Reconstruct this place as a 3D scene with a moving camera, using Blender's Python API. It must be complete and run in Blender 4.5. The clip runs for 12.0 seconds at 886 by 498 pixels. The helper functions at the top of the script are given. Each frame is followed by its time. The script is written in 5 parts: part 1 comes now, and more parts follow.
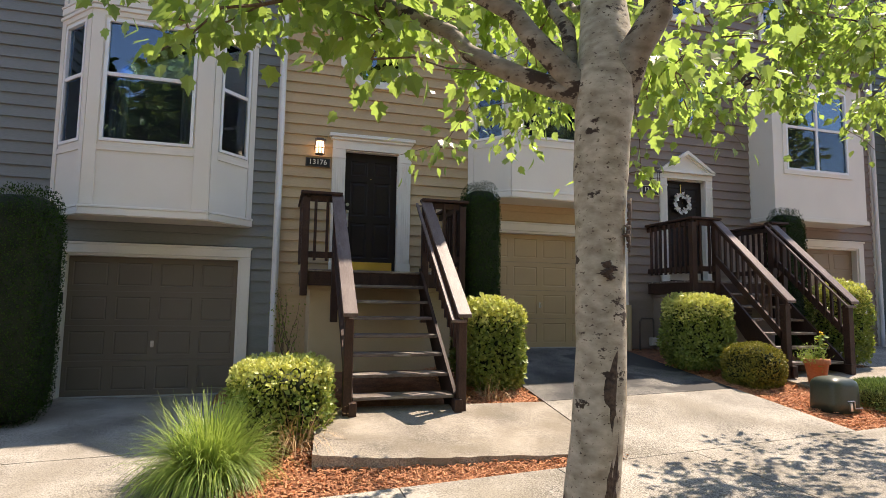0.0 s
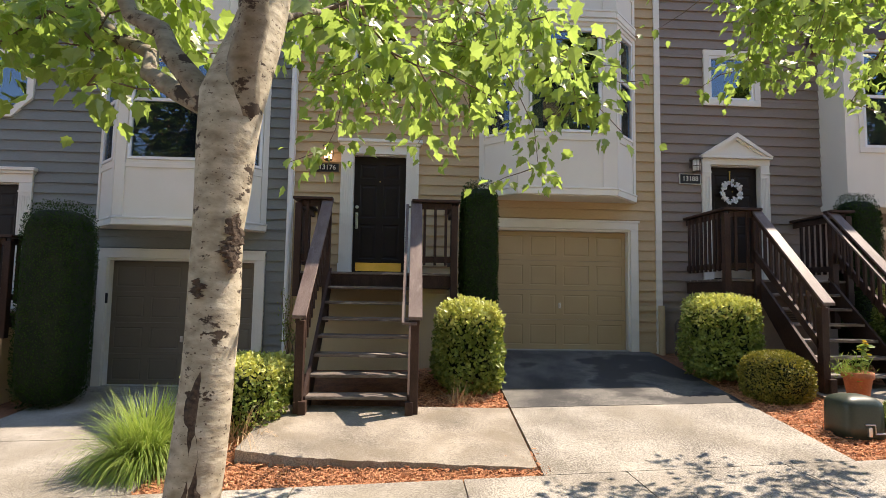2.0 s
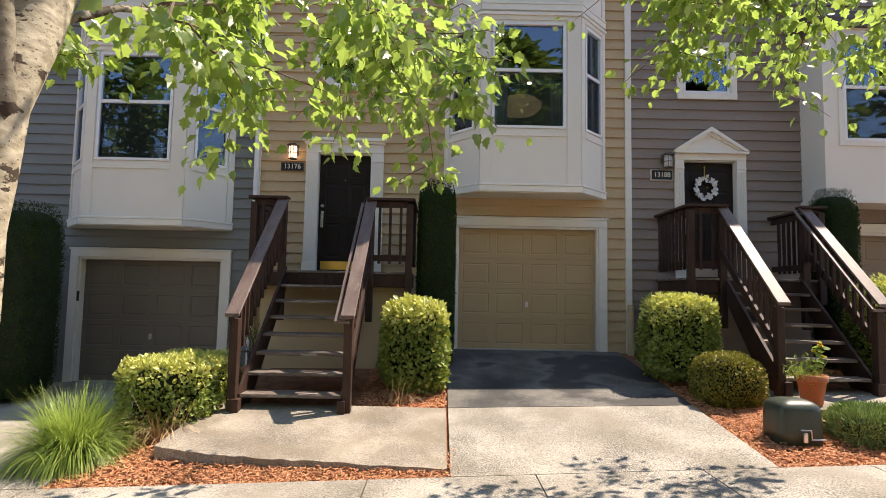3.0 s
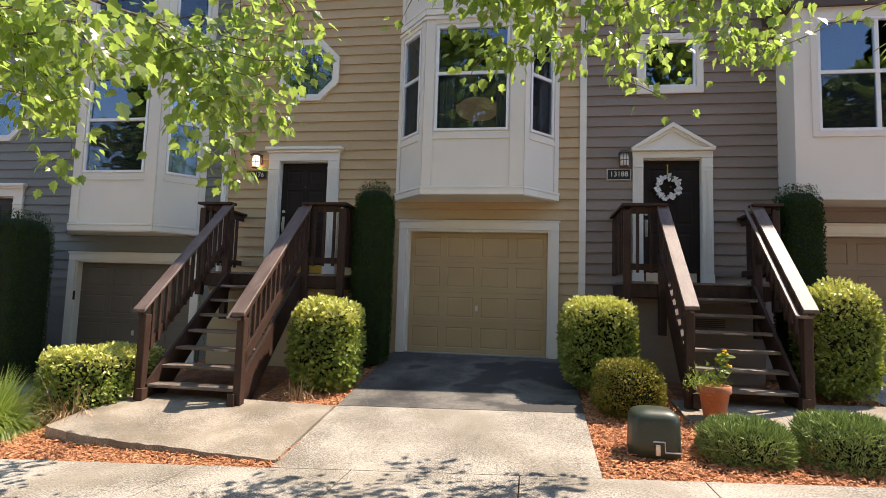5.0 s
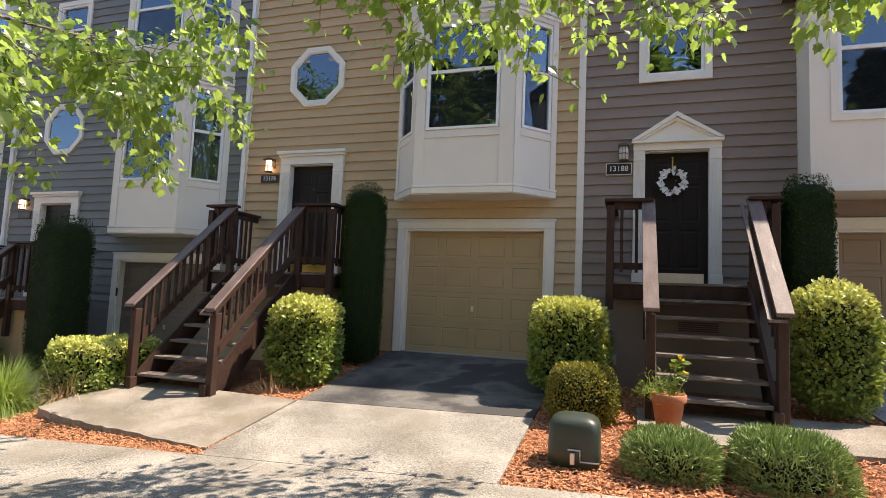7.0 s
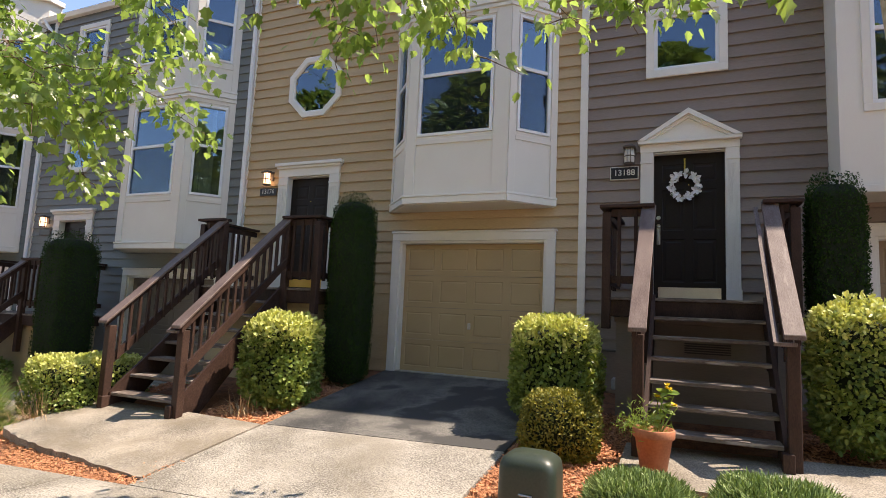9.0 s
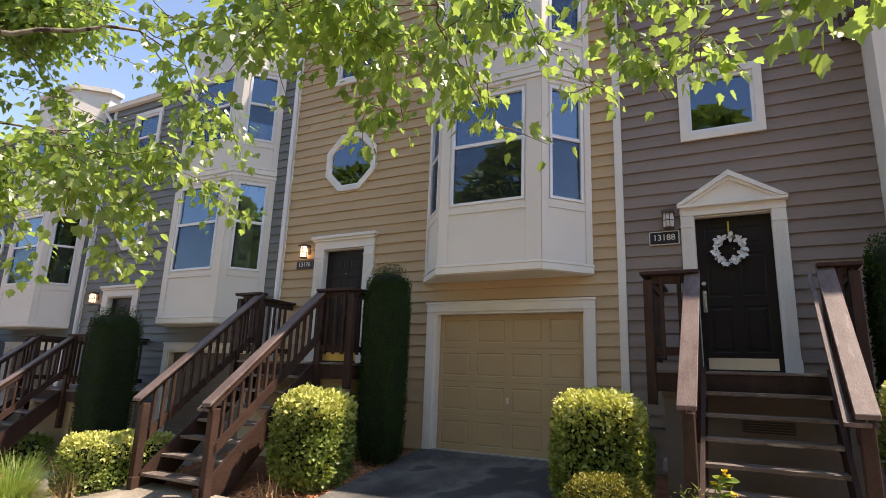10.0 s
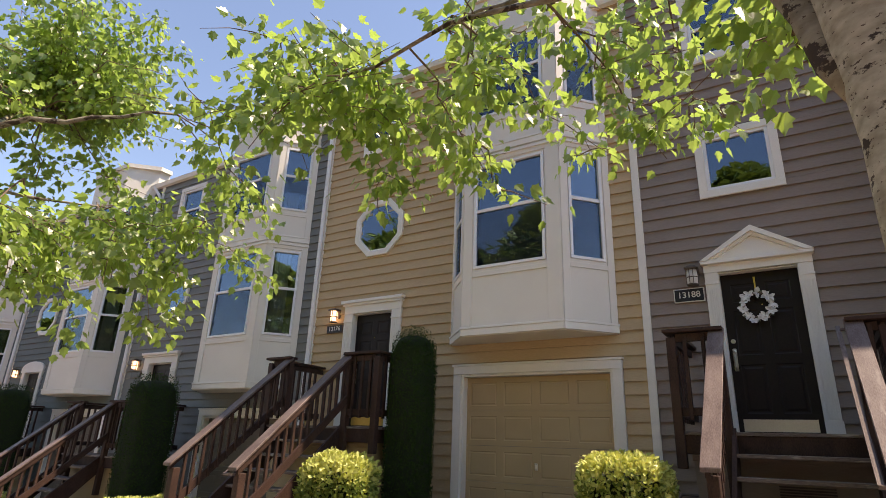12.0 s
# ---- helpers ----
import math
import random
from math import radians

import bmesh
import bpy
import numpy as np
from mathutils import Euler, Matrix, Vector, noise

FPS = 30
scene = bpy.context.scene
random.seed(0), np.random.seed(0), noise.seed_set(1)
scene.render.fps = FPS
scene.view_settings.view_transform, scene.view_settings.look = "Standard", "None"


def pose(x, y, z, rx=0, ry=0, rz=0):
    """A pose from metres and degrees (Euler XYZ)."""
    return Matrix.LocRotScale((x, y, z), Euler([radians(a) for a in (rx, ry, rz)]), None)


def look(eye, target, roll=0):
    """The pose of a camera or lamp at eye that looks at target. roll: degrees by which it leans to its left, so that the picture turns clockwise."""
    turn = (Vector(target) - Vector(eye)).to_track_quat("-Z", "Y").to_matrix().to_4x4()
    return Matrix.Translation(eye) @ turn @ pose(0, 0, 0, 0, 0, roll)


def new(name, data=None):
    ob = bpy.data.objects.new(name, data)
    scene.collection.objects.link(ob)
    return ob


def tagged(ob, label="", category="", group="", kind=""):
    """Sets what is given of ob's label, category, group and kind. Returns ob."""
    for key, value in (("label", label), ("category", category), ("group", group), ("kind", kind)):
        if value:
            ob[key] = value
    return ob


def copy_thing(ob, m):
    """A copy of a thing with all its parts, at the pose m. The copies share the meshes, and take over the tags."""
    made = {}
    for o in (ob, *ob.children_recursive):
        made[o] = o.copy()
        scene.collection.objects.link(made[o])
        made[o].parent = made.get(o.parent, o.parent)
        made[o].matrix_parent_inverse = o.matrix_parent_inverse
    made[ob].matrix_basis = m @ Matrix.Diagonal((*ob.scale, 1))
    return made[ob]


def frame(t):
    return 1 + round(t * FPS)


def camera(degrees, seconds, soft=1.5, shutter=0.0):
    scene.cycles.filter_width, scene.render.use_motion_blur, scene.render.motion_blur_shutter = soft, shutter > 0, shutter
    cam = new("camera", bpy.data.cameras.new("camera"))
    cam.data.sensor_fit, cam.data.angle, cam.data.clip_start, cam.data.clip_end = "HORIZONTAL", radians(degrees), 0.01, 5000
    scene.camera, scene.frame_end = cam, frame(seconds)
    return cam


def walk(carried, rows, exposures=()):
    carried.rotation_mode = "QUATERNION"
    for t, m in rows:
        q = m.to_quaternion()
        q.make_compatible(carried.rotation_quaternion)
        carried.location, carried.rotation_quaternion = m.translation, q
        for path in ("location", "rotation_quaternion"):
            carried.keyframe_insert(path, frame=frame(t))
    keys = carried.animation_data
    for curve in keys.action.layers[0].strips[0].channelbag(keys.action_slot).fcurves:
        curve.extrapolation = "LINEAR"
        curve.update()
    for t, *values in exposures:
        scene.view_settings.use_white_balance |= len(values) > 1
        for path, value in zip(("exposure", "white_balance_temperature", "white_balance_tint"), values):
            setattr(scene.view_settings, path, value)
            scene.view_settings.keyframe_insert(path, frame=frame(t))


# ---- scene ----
cam = camera(76.0, 12.0, soft=0.7)
PATH = [
    (0, (-4.666, -9.515, 1.429), (-4.112, -7.602, 1.614), 0.9),
    (0.5, (-4.172, -9.621, 1.432), (-3.769, -7.671, 1.617), 1.0),
    (1, (-3.699, -9.716, 1.453), (-3.43, -7.743, 1.632), 1.0),
    (1.5, (-3.185, -9.734, 1.491), (-3.022, -7.748, 1.664), 1.0),
    (2, (-2.615, -9.803, 1.554), (-2.506, -7.812, 1.713), 1.0),
    (2.5, (-2.141, -9.785, 1.565), (-2.069, -7.792, 1.718), 1.0),
    (3, (-1.512, -9.778, 1.576), (-1.502, -7.784, 1.728), 1.1),
    (4.8, (0.746, -9.669, 1.495), (0.478, -7.696, 1.679), 1.7),
    (5, (0.947, -9.644, 1.506), (0.633, -7.678, 1.688), 1.8),
    (5.5, (1.454, -9.594, 1.517), (1.052, -7.643, 1.699), 2.0),
    (6, (1.858, -9.524, 1.501), (1.383, -7.59, 1.685), 2.2),
    (6.5, (2.199, -9.346, 1.508), (1.62, -7.44, 1.689), 2.4),
    (7, (2.544, -9.201, 1.515), (1.913, -7.312, 1.695), 2.5),
    (9, (3.214, -8.325, 1.588), (2.411, -6.507, 1.811), 2.6),
    (9.5, (3.21, -8.21, 1.633), (2.336, -6.441, 1.958), 2.4),
    (10, (3.247, -8.141, 1.666), (2.322, -6.426, 2.116), 2.2),
    (10.5, (3.343, -8.1, 1.664), (2.375, -6.452, 2.255), 2.2),
    (11, (3.425, -8.091, 1.66), (2.44, -6.47, 2.295), 2.2),
    (11.5, (3.489, -8.097, 1.636), (2.487, -6.498, 2.298), 2.2),
    (12, (3.523, -8.138, 1.606), (2.504, -6.55, 2.267), 2.2),
]
walk(cam, [(t, look(eye, target, roll)) for t, eye, target, roll in PATH], exposures=((0.0, 1.55, 7700, 17), (7.0, 1.55, 7600, 17), (9.2, 1.5, 7600, 18), (10.8, 1.56, 7800, 21), (11.5, 1.6, 7600, 21), (12.0, 1.36, 8200, 20)))

# ---------------------------------------------------------------- light
SUN_DIR = Vector((0.52, 0.235, 1.0)).normalized()
world = bpy.data.worlds.new("sky")
scene.world = world
world.use_nodes = True
wn = world.node_tree
sky = wn.nodes.new("ShaderNodeTexSky")
sky.sky_type = 'NISHITA'
sky.sun_disc = False
sky.sun_elevation = math.asin(SUN_DIR.z)
sky.sun_rotation = math.atan2(SUN_DIR.x, SUN_DIR.y)
sky.air_density, sky.dust_density, sky.ozone_density = 1.0, 0.2, 3.5
wn.nodes["Background"].inputs["Strength"].default_value = 0.115
wn.links.new(sky.outputs[0], wn.nodes["Background"].inputs["Color"])
sun_data = bpy.data.lights.new("sun", 'SUN')
sun_data.energy, sun_data.angle, sun_data.color = 3.1, radians(0.5), (1.0, 0.955, 0.88)
sun = new("sun", sun_data)
sun.matrix_world = look((8, 4, 16), Vector((8, 4, 16)) - SUN_DIR)


# ---------------------------------------------------------------- materials
def nodes_of(name):
    m = bpy.data.materials.new(name)
    m.use_nodes = True
    return m, m.node_tree.nodes, m.node_tree.links, m.node_tree.nodes["Principled BSDF"]


def surface(name, a, b, scale=6.0, rough=0.7, bump=0.15, fine=60.0, metal=0.0, stretch=(1, 1, 1), spot=None, spot_scale=3.0, spot_at=0.62, spot_soft=0.06, spot_most=1.0, vary=0.0, bump_dist=0.01, spec=0.5, grain=0.5, lo=0.36, hi=0.64):
    """Two colours blended by large stains and fine grain, with relief; optional blotches and variation from piece to piece."""
    m, n, l, p = nodes_of(name)
    co = n.new("ShaderNodeTexCoord")
    mp = n.new("ShaderNodeMapping")
    mp.inputs["Scale"].default_value = stretch
    l.new(co.outputs["Object"], mp.inputs["Vector"])
    big = n.new("ShaderNodeTexNoise")
    big.inputs["Scale"].default_value, big.inputs["Detail"].default_value = scale, 4
    small = n.new("ShaderNodeTexNoise")
    small.inputs["Scale"].default_value, small.inputs["Detail"].default_value = fine, 3
    for t in (big, small):
        l.new(mp.outputs[0], t.inputs["Vector"])
    mixf = n.new("ShaderNodeMath")
    mixf.operation = 'ADD'
    half = n.new("ShaderNodeMath")
    half.operation = 'MULTIPLY'
    half.inputs[1].default_value = 1 - grain
    l.new(big.outputs[0], half.inputs[0])
    mixf.operation = 'MULTIPLY_ADD'
    l.new(small.outputs[0], mixf.inputs[0])
    mixf.inputs[1].default_value = grain
    l.new(half.outputs[0], mixf.inputs[2])
    half = mixf
    ramp = n.new("ShaderNodeValToRGB")
    ramp.color_ramp.elements[0].position, ramp.color_ramp.elements[1].position = lo, hi
    ramp.color_ramp.elements[0].color, ramp.color_ramp.elements[1].color = (*a, 1), (*b, 1)
    l.new(half.outputs[0], ramp.inputs[0])
    col = ramp.outputs[0]
    if spot:
        sp = n.new("ShaderNodeTexNoise")
        sp.inputs["Scale"].default_value, sp.inputs["Detail"].default_value = spot_scale, 5
        l.new(mp.outputs[0], sp.inputs["Vector"])
        sr = n.new("ShaderNodeValToRGB")
        sr.color_ramp.elements[0].position, sr.color_ramp.elements[1].position = spot_at, spot_at + spot_soft
        sr.color_ramp.elements[1].color = (spot_most, spot_most, spot_most, 1)
        l.new(sp.outputs[0], sr.inputs[0])
        mx = n.new("ShaderNodeMix")
        mx.data_type = 'RGBA'
        l.new(sr.outputs[0], mx.inputs["Factor"])
        l.new(col, mx.inputs["A"])
        mx.inputs["B"].default_value = (*spot, 1)
        col = mx.outputs["Result"]
    if vary:
        info = n.new("ShaderNodeObjectInfo")
        geo = n.new("ShaderNodeNewGeometry")
        add = n.new("ShaderNodeMath")
        add.operation = 'ADD'
        l.new(info.outputs["Random"], add.inputs[0])
        l.new(geo.outputs["Random Per Island"], add.inputs[1])
        rng = n.new("ShaderNodeMapRange")
        rng.inputs["From Max"].default_value = 2.0
        rng.inputs["To Min"].default_value, rng.inputs["To Max"].default_value = 1 - vary, 1 + vary
        l.new(add.outputs[0], rng.inputs["Value"])
        hsv = n.new("ShaderNodeHueSaturation")
        l.new(rng.outputs[0], hsv.inputs["Value"])
        l.new(col, hsv.inputs["Color"])
        col = hsv.outputs[0]
    l.new(col, p.inputs["Base Color"])
    p.inputs["Roughness"].default_value, p.inputs["Metallic"].default_value = rough, metal
    p.inputs["Specular IOR Level"].default_value = spec
    if bump:
        bp = n.new("ShaderNodeBump")
        bp.inputs["Strength"].default_value, bp.inputs["Distance"].default_value = bump, bump_dist
        l.new(half.outputs[0], bp.inputs["Height"])
        l.new(bp.outputs[0], p.inputs["Normal"])
    return m


def leaf_material(name, a, b, back, rough=0.45, thin=0.45, spec=0.4):
    """Leaves that differ from one to the next and let sunlight through."""
    m, n, l, p = nodes_of(name)
    geo = n.new("ShaderNodeNewGeometry")
    ramp = n.new("ShaderNodeValToRGB")
    ramp.color_ramp.elements[0].color, ramp.color_ramp.elements[1].color = (*a, 1), (*b, 1)
    l.new(geo.outputs["Random Per Island"], ramp.inputs[0])
    l.new(ramp.outputs[0], p.inputs["Base Color"])
    p.inputs["Roughness"].default_value = rough
    p.inputs["Specular IOR Level"].default_value = spec
    tr = n.new("ShaderNodeBsdfTranslucent")
    mul = n.new("ShaderNodeMix")
    mul.data_type, mul.blend_type = 'RGBA', 'MULTIPLY'
    mul.inputs["Factor"].default_value = 0.35
    mul.inputs["A"].default_value = (*back, 1)
    l.new(ramp.outputs[0], mul.inputs["B"])
    l.new(mul.outputs["Result"], tr.inputs["Color"])
    mix = n.new("ShaderNodeMixShader")
    mix.inputs[0].default_value = thin
    l.new(p.outputs[0], mix.inputs[1])
    l.new(tr.outputs[0], mix.inputs[2])
    l.new(mix.outputs[0], n["Material Output"].inputs["Surface"])
    return m


def glass_material():
    """A window pane: a mirror by Fresnel over clear glass."""
    m, n, l, p = nodes_of("window_glass")
    n.remove(p)
    fr = n.new("ShaderNodeFresnel")
    fr.inputs["IOR"].default_value = 2.5
    gl = n.new("ShaderNodeBsdfGlossy")
    gl.inputs["Roughness"].default_value = 0.0
    gl.inputs["Color"].default_value = (0.60, 0.80, 1.0, 1)
    wave = n.new("ShaderNodeTexNoise")
    wave.inputs["Scale"].default_value = 1.3
    bp = n.new("ShaderNodeBump")
    bp.inputs["Strength"].default_value, bp.inputs["Distance"].default_value = 0.06, 0.03
    co = n.new("ShaderNodeTexCoord")
    l.new(co.outputs["Object"], wave.inputs["Vector"])
    l.new(wave.outputs[0], bp.inputs["Height"])
    l.new(bp.outputs[0], gl.inputs["Normal"])
    tr = n.new("ShaderNodeBsdfTransparent")
    tr.inputs["Color"].default_value = (0.82, 0.86, 0.86, 1)
    mix = n.new("ShaderNodeMixShader")
    l.new(fr.outputs[0], mix.inputs[0])
    l.new(tr.outputs[0], mix.inputs[1])
    l.new(gl.outputs[0], mix.inputs[2])
    l.new(mix.outputs[0], n["Material Output"].inputs["Surface"])
    return m


def glow_material(name, colour, strength):
    m, n, l, p = nodes_of(name)
    p.inputs["Base Color"].default_value = (*colour, 1)
    p.inputs["Emission Color"].default_value = (*colour, 1)
    p.inputs["Emission Strength"].default_value = strength
    return m


def bark_material(name, scar_at, pale=1.0):
    """Pale grey bark with dark scars, lichen and knots."""
    m, n, l, p = nodes_of(name)
    co = n.new("ShaderNodeTexCoord")
    mp = n.new("ShaderNodeMapping")
    mp.inputs["Scale"].default_value = (1, 1, 1.7)
    l.new(co.outputs["Object"], mp.inputs["Vector"])
    base = n.new("ShaderNodeTexNoise")
    base.inputs["Scale"].default_value, base.inputs["Detail"].default_value = 14, 6
    scar = n.new("ShaderNodeTexNoise")
    scar.inputs["Scale"].default_value, scar.inputs["Detail"].default_value, scar.inputs["Roughness"].default_value = 6, 8, 0.66
    fleck = n.new("ShaderNodeTexNoise")
    fleck.inputs["Scale"].default_value, fleck.inputs["Detail"].default_value = 55, 4
    for t in (base, scar, fleck):
        l.new(mp.outputs[0], t.inputs["Vector"])
    r1 = n.new("ShaderNodeValToRGB")
    r1.color_ramp.elements[0].position, r1.color_ramp.elements[1].position = 0.3, 0.7
    r1.color_ramp.elements[0].color, r1.color_ramp.elements[1].color = (0.27 * pale, 0.225 * pale, 0.15 * pale, 1), (0.58 * pale, 0.515 * pale, 0.38 * pale, 1)
    l.new(base.outputs[0], r1.inputs[0])
    r2 = n.new("ShaderNodeValToRGB")
    r2.color_ramp.elements[0].position, r2.color_ramp.elements[1].position = scar_at, scar_at + 0.025
    l.new(scar.outputs[0], r2.inputs[0])
    r3 = n.new("ShaderNodeValToRGB")
    r3.color_ramp.elements[0].position, r3.color_ramp.elements[1].position = 0.645, 0.67
    l.new(fleck.outputs[0], r3.inputs[0])
    mx = n.new("ShaderNodeMix")
    mx.data_type = 'RGBA'
    mx.inputs["B"].default_value = (0.05, 0.033, 0.02, 1)
    l.new(r2.outputs[0], mx.inputs["Factor"])
    l.new(r1.outputs[0], mx.inputs["A"])
    mx2 = n.new("ShaderNodeMix")
    mx2.data_type = 'RGBA'
    mx2.inputs["B"].default_value = (0.1, 0.065, 0.04, 1)
    l.new(r3.outputs[0], mx2.inputs["Factor"])
    l.new(mx.outputs["Result"], mx2.inputs["A"])
    l.new(mx2.outputs["Result"], p.inputs["Base Color"])
    p.inputs["Roughness"].default_value = 0.85
    bp = n.new("ShaderNodeBump")
    bp.inputs["Strength"].default_value, bp.inputs["Distance"].default_value = 0.6, 0.012
    l.new(base.outputs[0], bp.inputs["Height"])
    l.new(bp.outputs[0], p.inputs["Normal"])
    return m


M_TAN = surface("tan_siding", (0.49, 0.355, 0.20), (0.58, 0.425, 0.25), 1.2, 0.75, 0.12, 40, stretch=(0.4, 1, 3), vary=0.05)
M_GREY = surface("slate_siding", (0.185, 0.197, 0.188), (0.23, 0.242, 0.232), 1.2, 0.75, 0.12, 40, stretch=(0.4, 1, 3), vary=0.05)
M_TAUPE = surface("taupe_siding", (0.24, 0.188, 0.155), (0.295, 0.235, 0.195), 1.2, 0.75, 0.12, 40, stretch=(0.4, 1, 3), vary=0.05)
M_GREEN = surface("green_siding", (0.11, 0.135, 0.13), (0.145, 0.17, 0.165), 1.2, 0.75, 0.12, 40, stretch=(0.4, 1, 3), vary=0.05)
M_TRIM = surface("cream_trim_paint", (0.78, 0.745, 0.66), (0.85, 0.815, 0.735), 2.5, 0.55, 0.08, 70)
M_BAY = surface("cream_panel_paint", (0.74, 0.695, 0.605), (0.80, 0.755, 0.665), 1.5, 0.6, 0.1, 90)
M_VINYL = surface("white_vinyl", (0.8, 0.8, 0.79), (0.86, 0.86, 0.85), 2.0, 0.35, 0.03, 60)
M_SHEATH = surface("wall_sheathing", (0.2, 0.17, 0.14), (0.26, 0.22, 0.18), 2.0, 0.9, 0.1)
M_GTAN = surface("tan_garage_paint", (0.45, 0.325, 0.175), (0.52, 0.38, 0.21), 1.4, 0.5, 0.06, 80)
M_GGREY = surface("olive_garage_paint", (0.15, 0.125, 0.095), (0.185, 0.155, 0.118), 1.4, 0.5, 0.06, 80)
M_GBROWN = surface("brown_garage_paint", (0.27, 0.185, 0.11), (0.32, 0.225, 0.14), 1.4, 0.5, 0.06, 80)
M_DOOR = surface("dark_brown_door_paint", (0.014, 0.009, 0.0075), (0.021, 0.014, 0.012), 2, 0.45, 0.05, 60, spec=0.25)
M_STAIN = surface("brown_stained_wood", (0.030, 0.0155, 0.0115), (0.072, 0.039, 0.028), 3, 0.6, 0.3, 45, stretch=(3, 1, 1), vary=0.12, spec=0.25)
M_TREAD = surface("worn_tread_wood", (0.07, 0.05, 0.04), (0.22, 0.175, 0.15), 3, 0.5, 0.35, 45, stretch=(0.5, 4, 4), spot=(0.34, 0.30, 0.265), spot_scale=5, spot_at=0.58, vary=0.1, spec=0.6)
# weathered cap wood, its colour lightened further for the sun on the rails
M_CAP = surface("weathered_sunlit_cap", (0.085, 0.052, 0.042), (0.19, 0.14, 0.12), 3, 0.5, 0.3, 45, stretch=(3, 0.6, 1), spot=(0.2, 0.155, 0.135), spot_scale=4, spot_at=0.62, vary=0.1, spec=0.45)
M_CONC = surface("aggregate_concrete", (0.115, 0.105, 0.088), (0.45, 0.415, 0.36), 1.3, 0.9, 0.9, 72, spot=(0.20, 0.175, 0.135), spot_scale=1.1, spot_at=0.45, spot_soft=0.22, spot_most=0.6, grain=0.66, lo=0.39, hi=0.59, bump_dist=0.008, spec=0.2)
M_SLAB = surface("old_slab_concrete", (0.11, 0.097, 0.078), (0.42, 0.37, 0.305), 1.4, 0.9, 0.9, 72, spec=0.2, grain=0.6, lo=0.36, hi=0.61, spot=(0.18, 0.15, 0.11), spot_scale=2.1, spot_at=0.45, spot_soft=0.2, spot_most=0.65, bump_dist=0.006)
# darker, blotchier concrete for the upper slab of one driveway
M_DARKCONC = surface("dark_blotchy_concrete", (0.05, 0.05, 0.05), (0.32, 0.30, 0.265), 0.9, 0.9, 0.8, 60, spot=(0.07, 0.068, 0.065), spot_scale=0.9, spot_at=0.52, grain=0.4, lo=0.40, hi=0.66, bump_dist=0.008, spec=0.2)
M_CURBC = surface("kerb_concrete", (0.34, 0.32, 0.29), (0.46, 0.44, 0.40), 2, 0.85, 0.4, 60)
M_ASPHALT = surface("asphalt", (0.085, 0.083, 0.08), (0.125, 0.122, 0.118), 2, 0.9, 0.5, 120)
M_SOIL = surface("mulch_soil", (0.13, 0.05, 0.024), (0.36, 0.15, 0.07), 7, 0.95, 0.9, 45, bump_dist=0.03)
M_CHIP = surface("bark_chip", (0.28, 0.11, 0.05), (0.66, 0.32, 0.165), 30, 0.9, 0.3, 90, vary=0.45)
M_STUCCO = surface("cream_stucco", (0.50, 0.375, 0.22), (0.58, 0.445, 0.27), 2, 0.9, 0.5, 90)
M_GLASS = glass_material()
def screen_material():
    m, n, l, p = nodes_of("insect_screen")
    p.inputs["Base Color"].default_value = (0.02, 0.021, 0.023, 1)
    p.inputs["Roughness"].default_value = 0.8
    tr = n.new("ShaderNodeBsdfTransparent")
    mix = n.new("ShaderNodeMixShader")
    mix.inputs[0].default_value = 0.16
    l.new(tr.outputs[0], mix.inputs[1])
    l.new(p.outputs[0], mix.inputs[2])
    l.new(mix.outputs[0], n["Material Output"].inputs["Surface"])
    return m


M_SCREEN = screen_material()
M_ROOM = surface("room_wall", (0.20, 0.18, 0.155), (0.25, 0.225, 0.195), 1, 0.9, 0.0)
M_CURTAIN = surface("sheer_curtain", (0.62, 0.62, 0.6), (0.72, 0.72, 0.7), 3, 0.9, 0.1)
M_BLIND = surface("window_blind", (0.66, 0.66, 0.62), (0.74, 0.74, 0.7), 3, 0.7, 0.05)
M_BRASS = surface("brass", (0.72, 0.5, 0.13), (0.83, 0.6, 0.2), 5, 0.28, 0.05, metal=1.0)
M_STEEL = surface("brushed_steel", (0.62, 0.6, 0.57), (0.72, 0.7, 0.67), 5, 0.35, 0.05, metal=1.0)
M_BLACK = surface("black_metal", (0.012, 0.012, 0.013), (0.022, 0.022, 0.024), 8, 0.5, 0.05)
M_BRONZE = surface("bronze_lamp_metal", (0.09, 0.065, 0.05), (0.13, 0.1, 0.08), 8, 0.5, 0.1)
M_LAMPON = glow_material("lit_lamp_glass", (1.0, 0.66, 0.40), 1.1)
M_LAMPOFF = surface("frosted_lamp_glass", (0.62, 0.6, 0.56), (0.72, 0.7, 0.66), 6, 0.4, 0.05)
M_BULB = glow_material("recessed_bulb", (1.0, 0.94, 0.82), 5.0)
M_PAPER = glow_material("lit_paper_shade", (0.62, 0.45, 0.27), 0.08)
M_ROOF = surface("roof_shingle", (0.05, 0.045, 0.042), (0.085, 0.075, 0.07), 5, 0.9, 0.5, 40)
M_FASCIA = surface("dark_fascia_paint", (0.075, 0.05, 0.042), (0.1, 0.068, 0.056), 3, 0.6, 0.1)
M_BARK = bark_material("bark", 0.59)
M_LIMB = bark_material("limb_bark", 0.53, 0.62)
M_TWIG = surface("twig_bark", (0.11, 0.065, 0.045), (0.2, 0.14, 0.1), 20, 0.85, 0.4, 80)


# ---------------------------------------------------------------- mesh helpers
def thing(name, at, label, category, group="", kind=""):
    ob = new(name)
    ob.location = at
    ob.empty_display_size = 0.2
    return tagged(ob, label, category, group, kind)


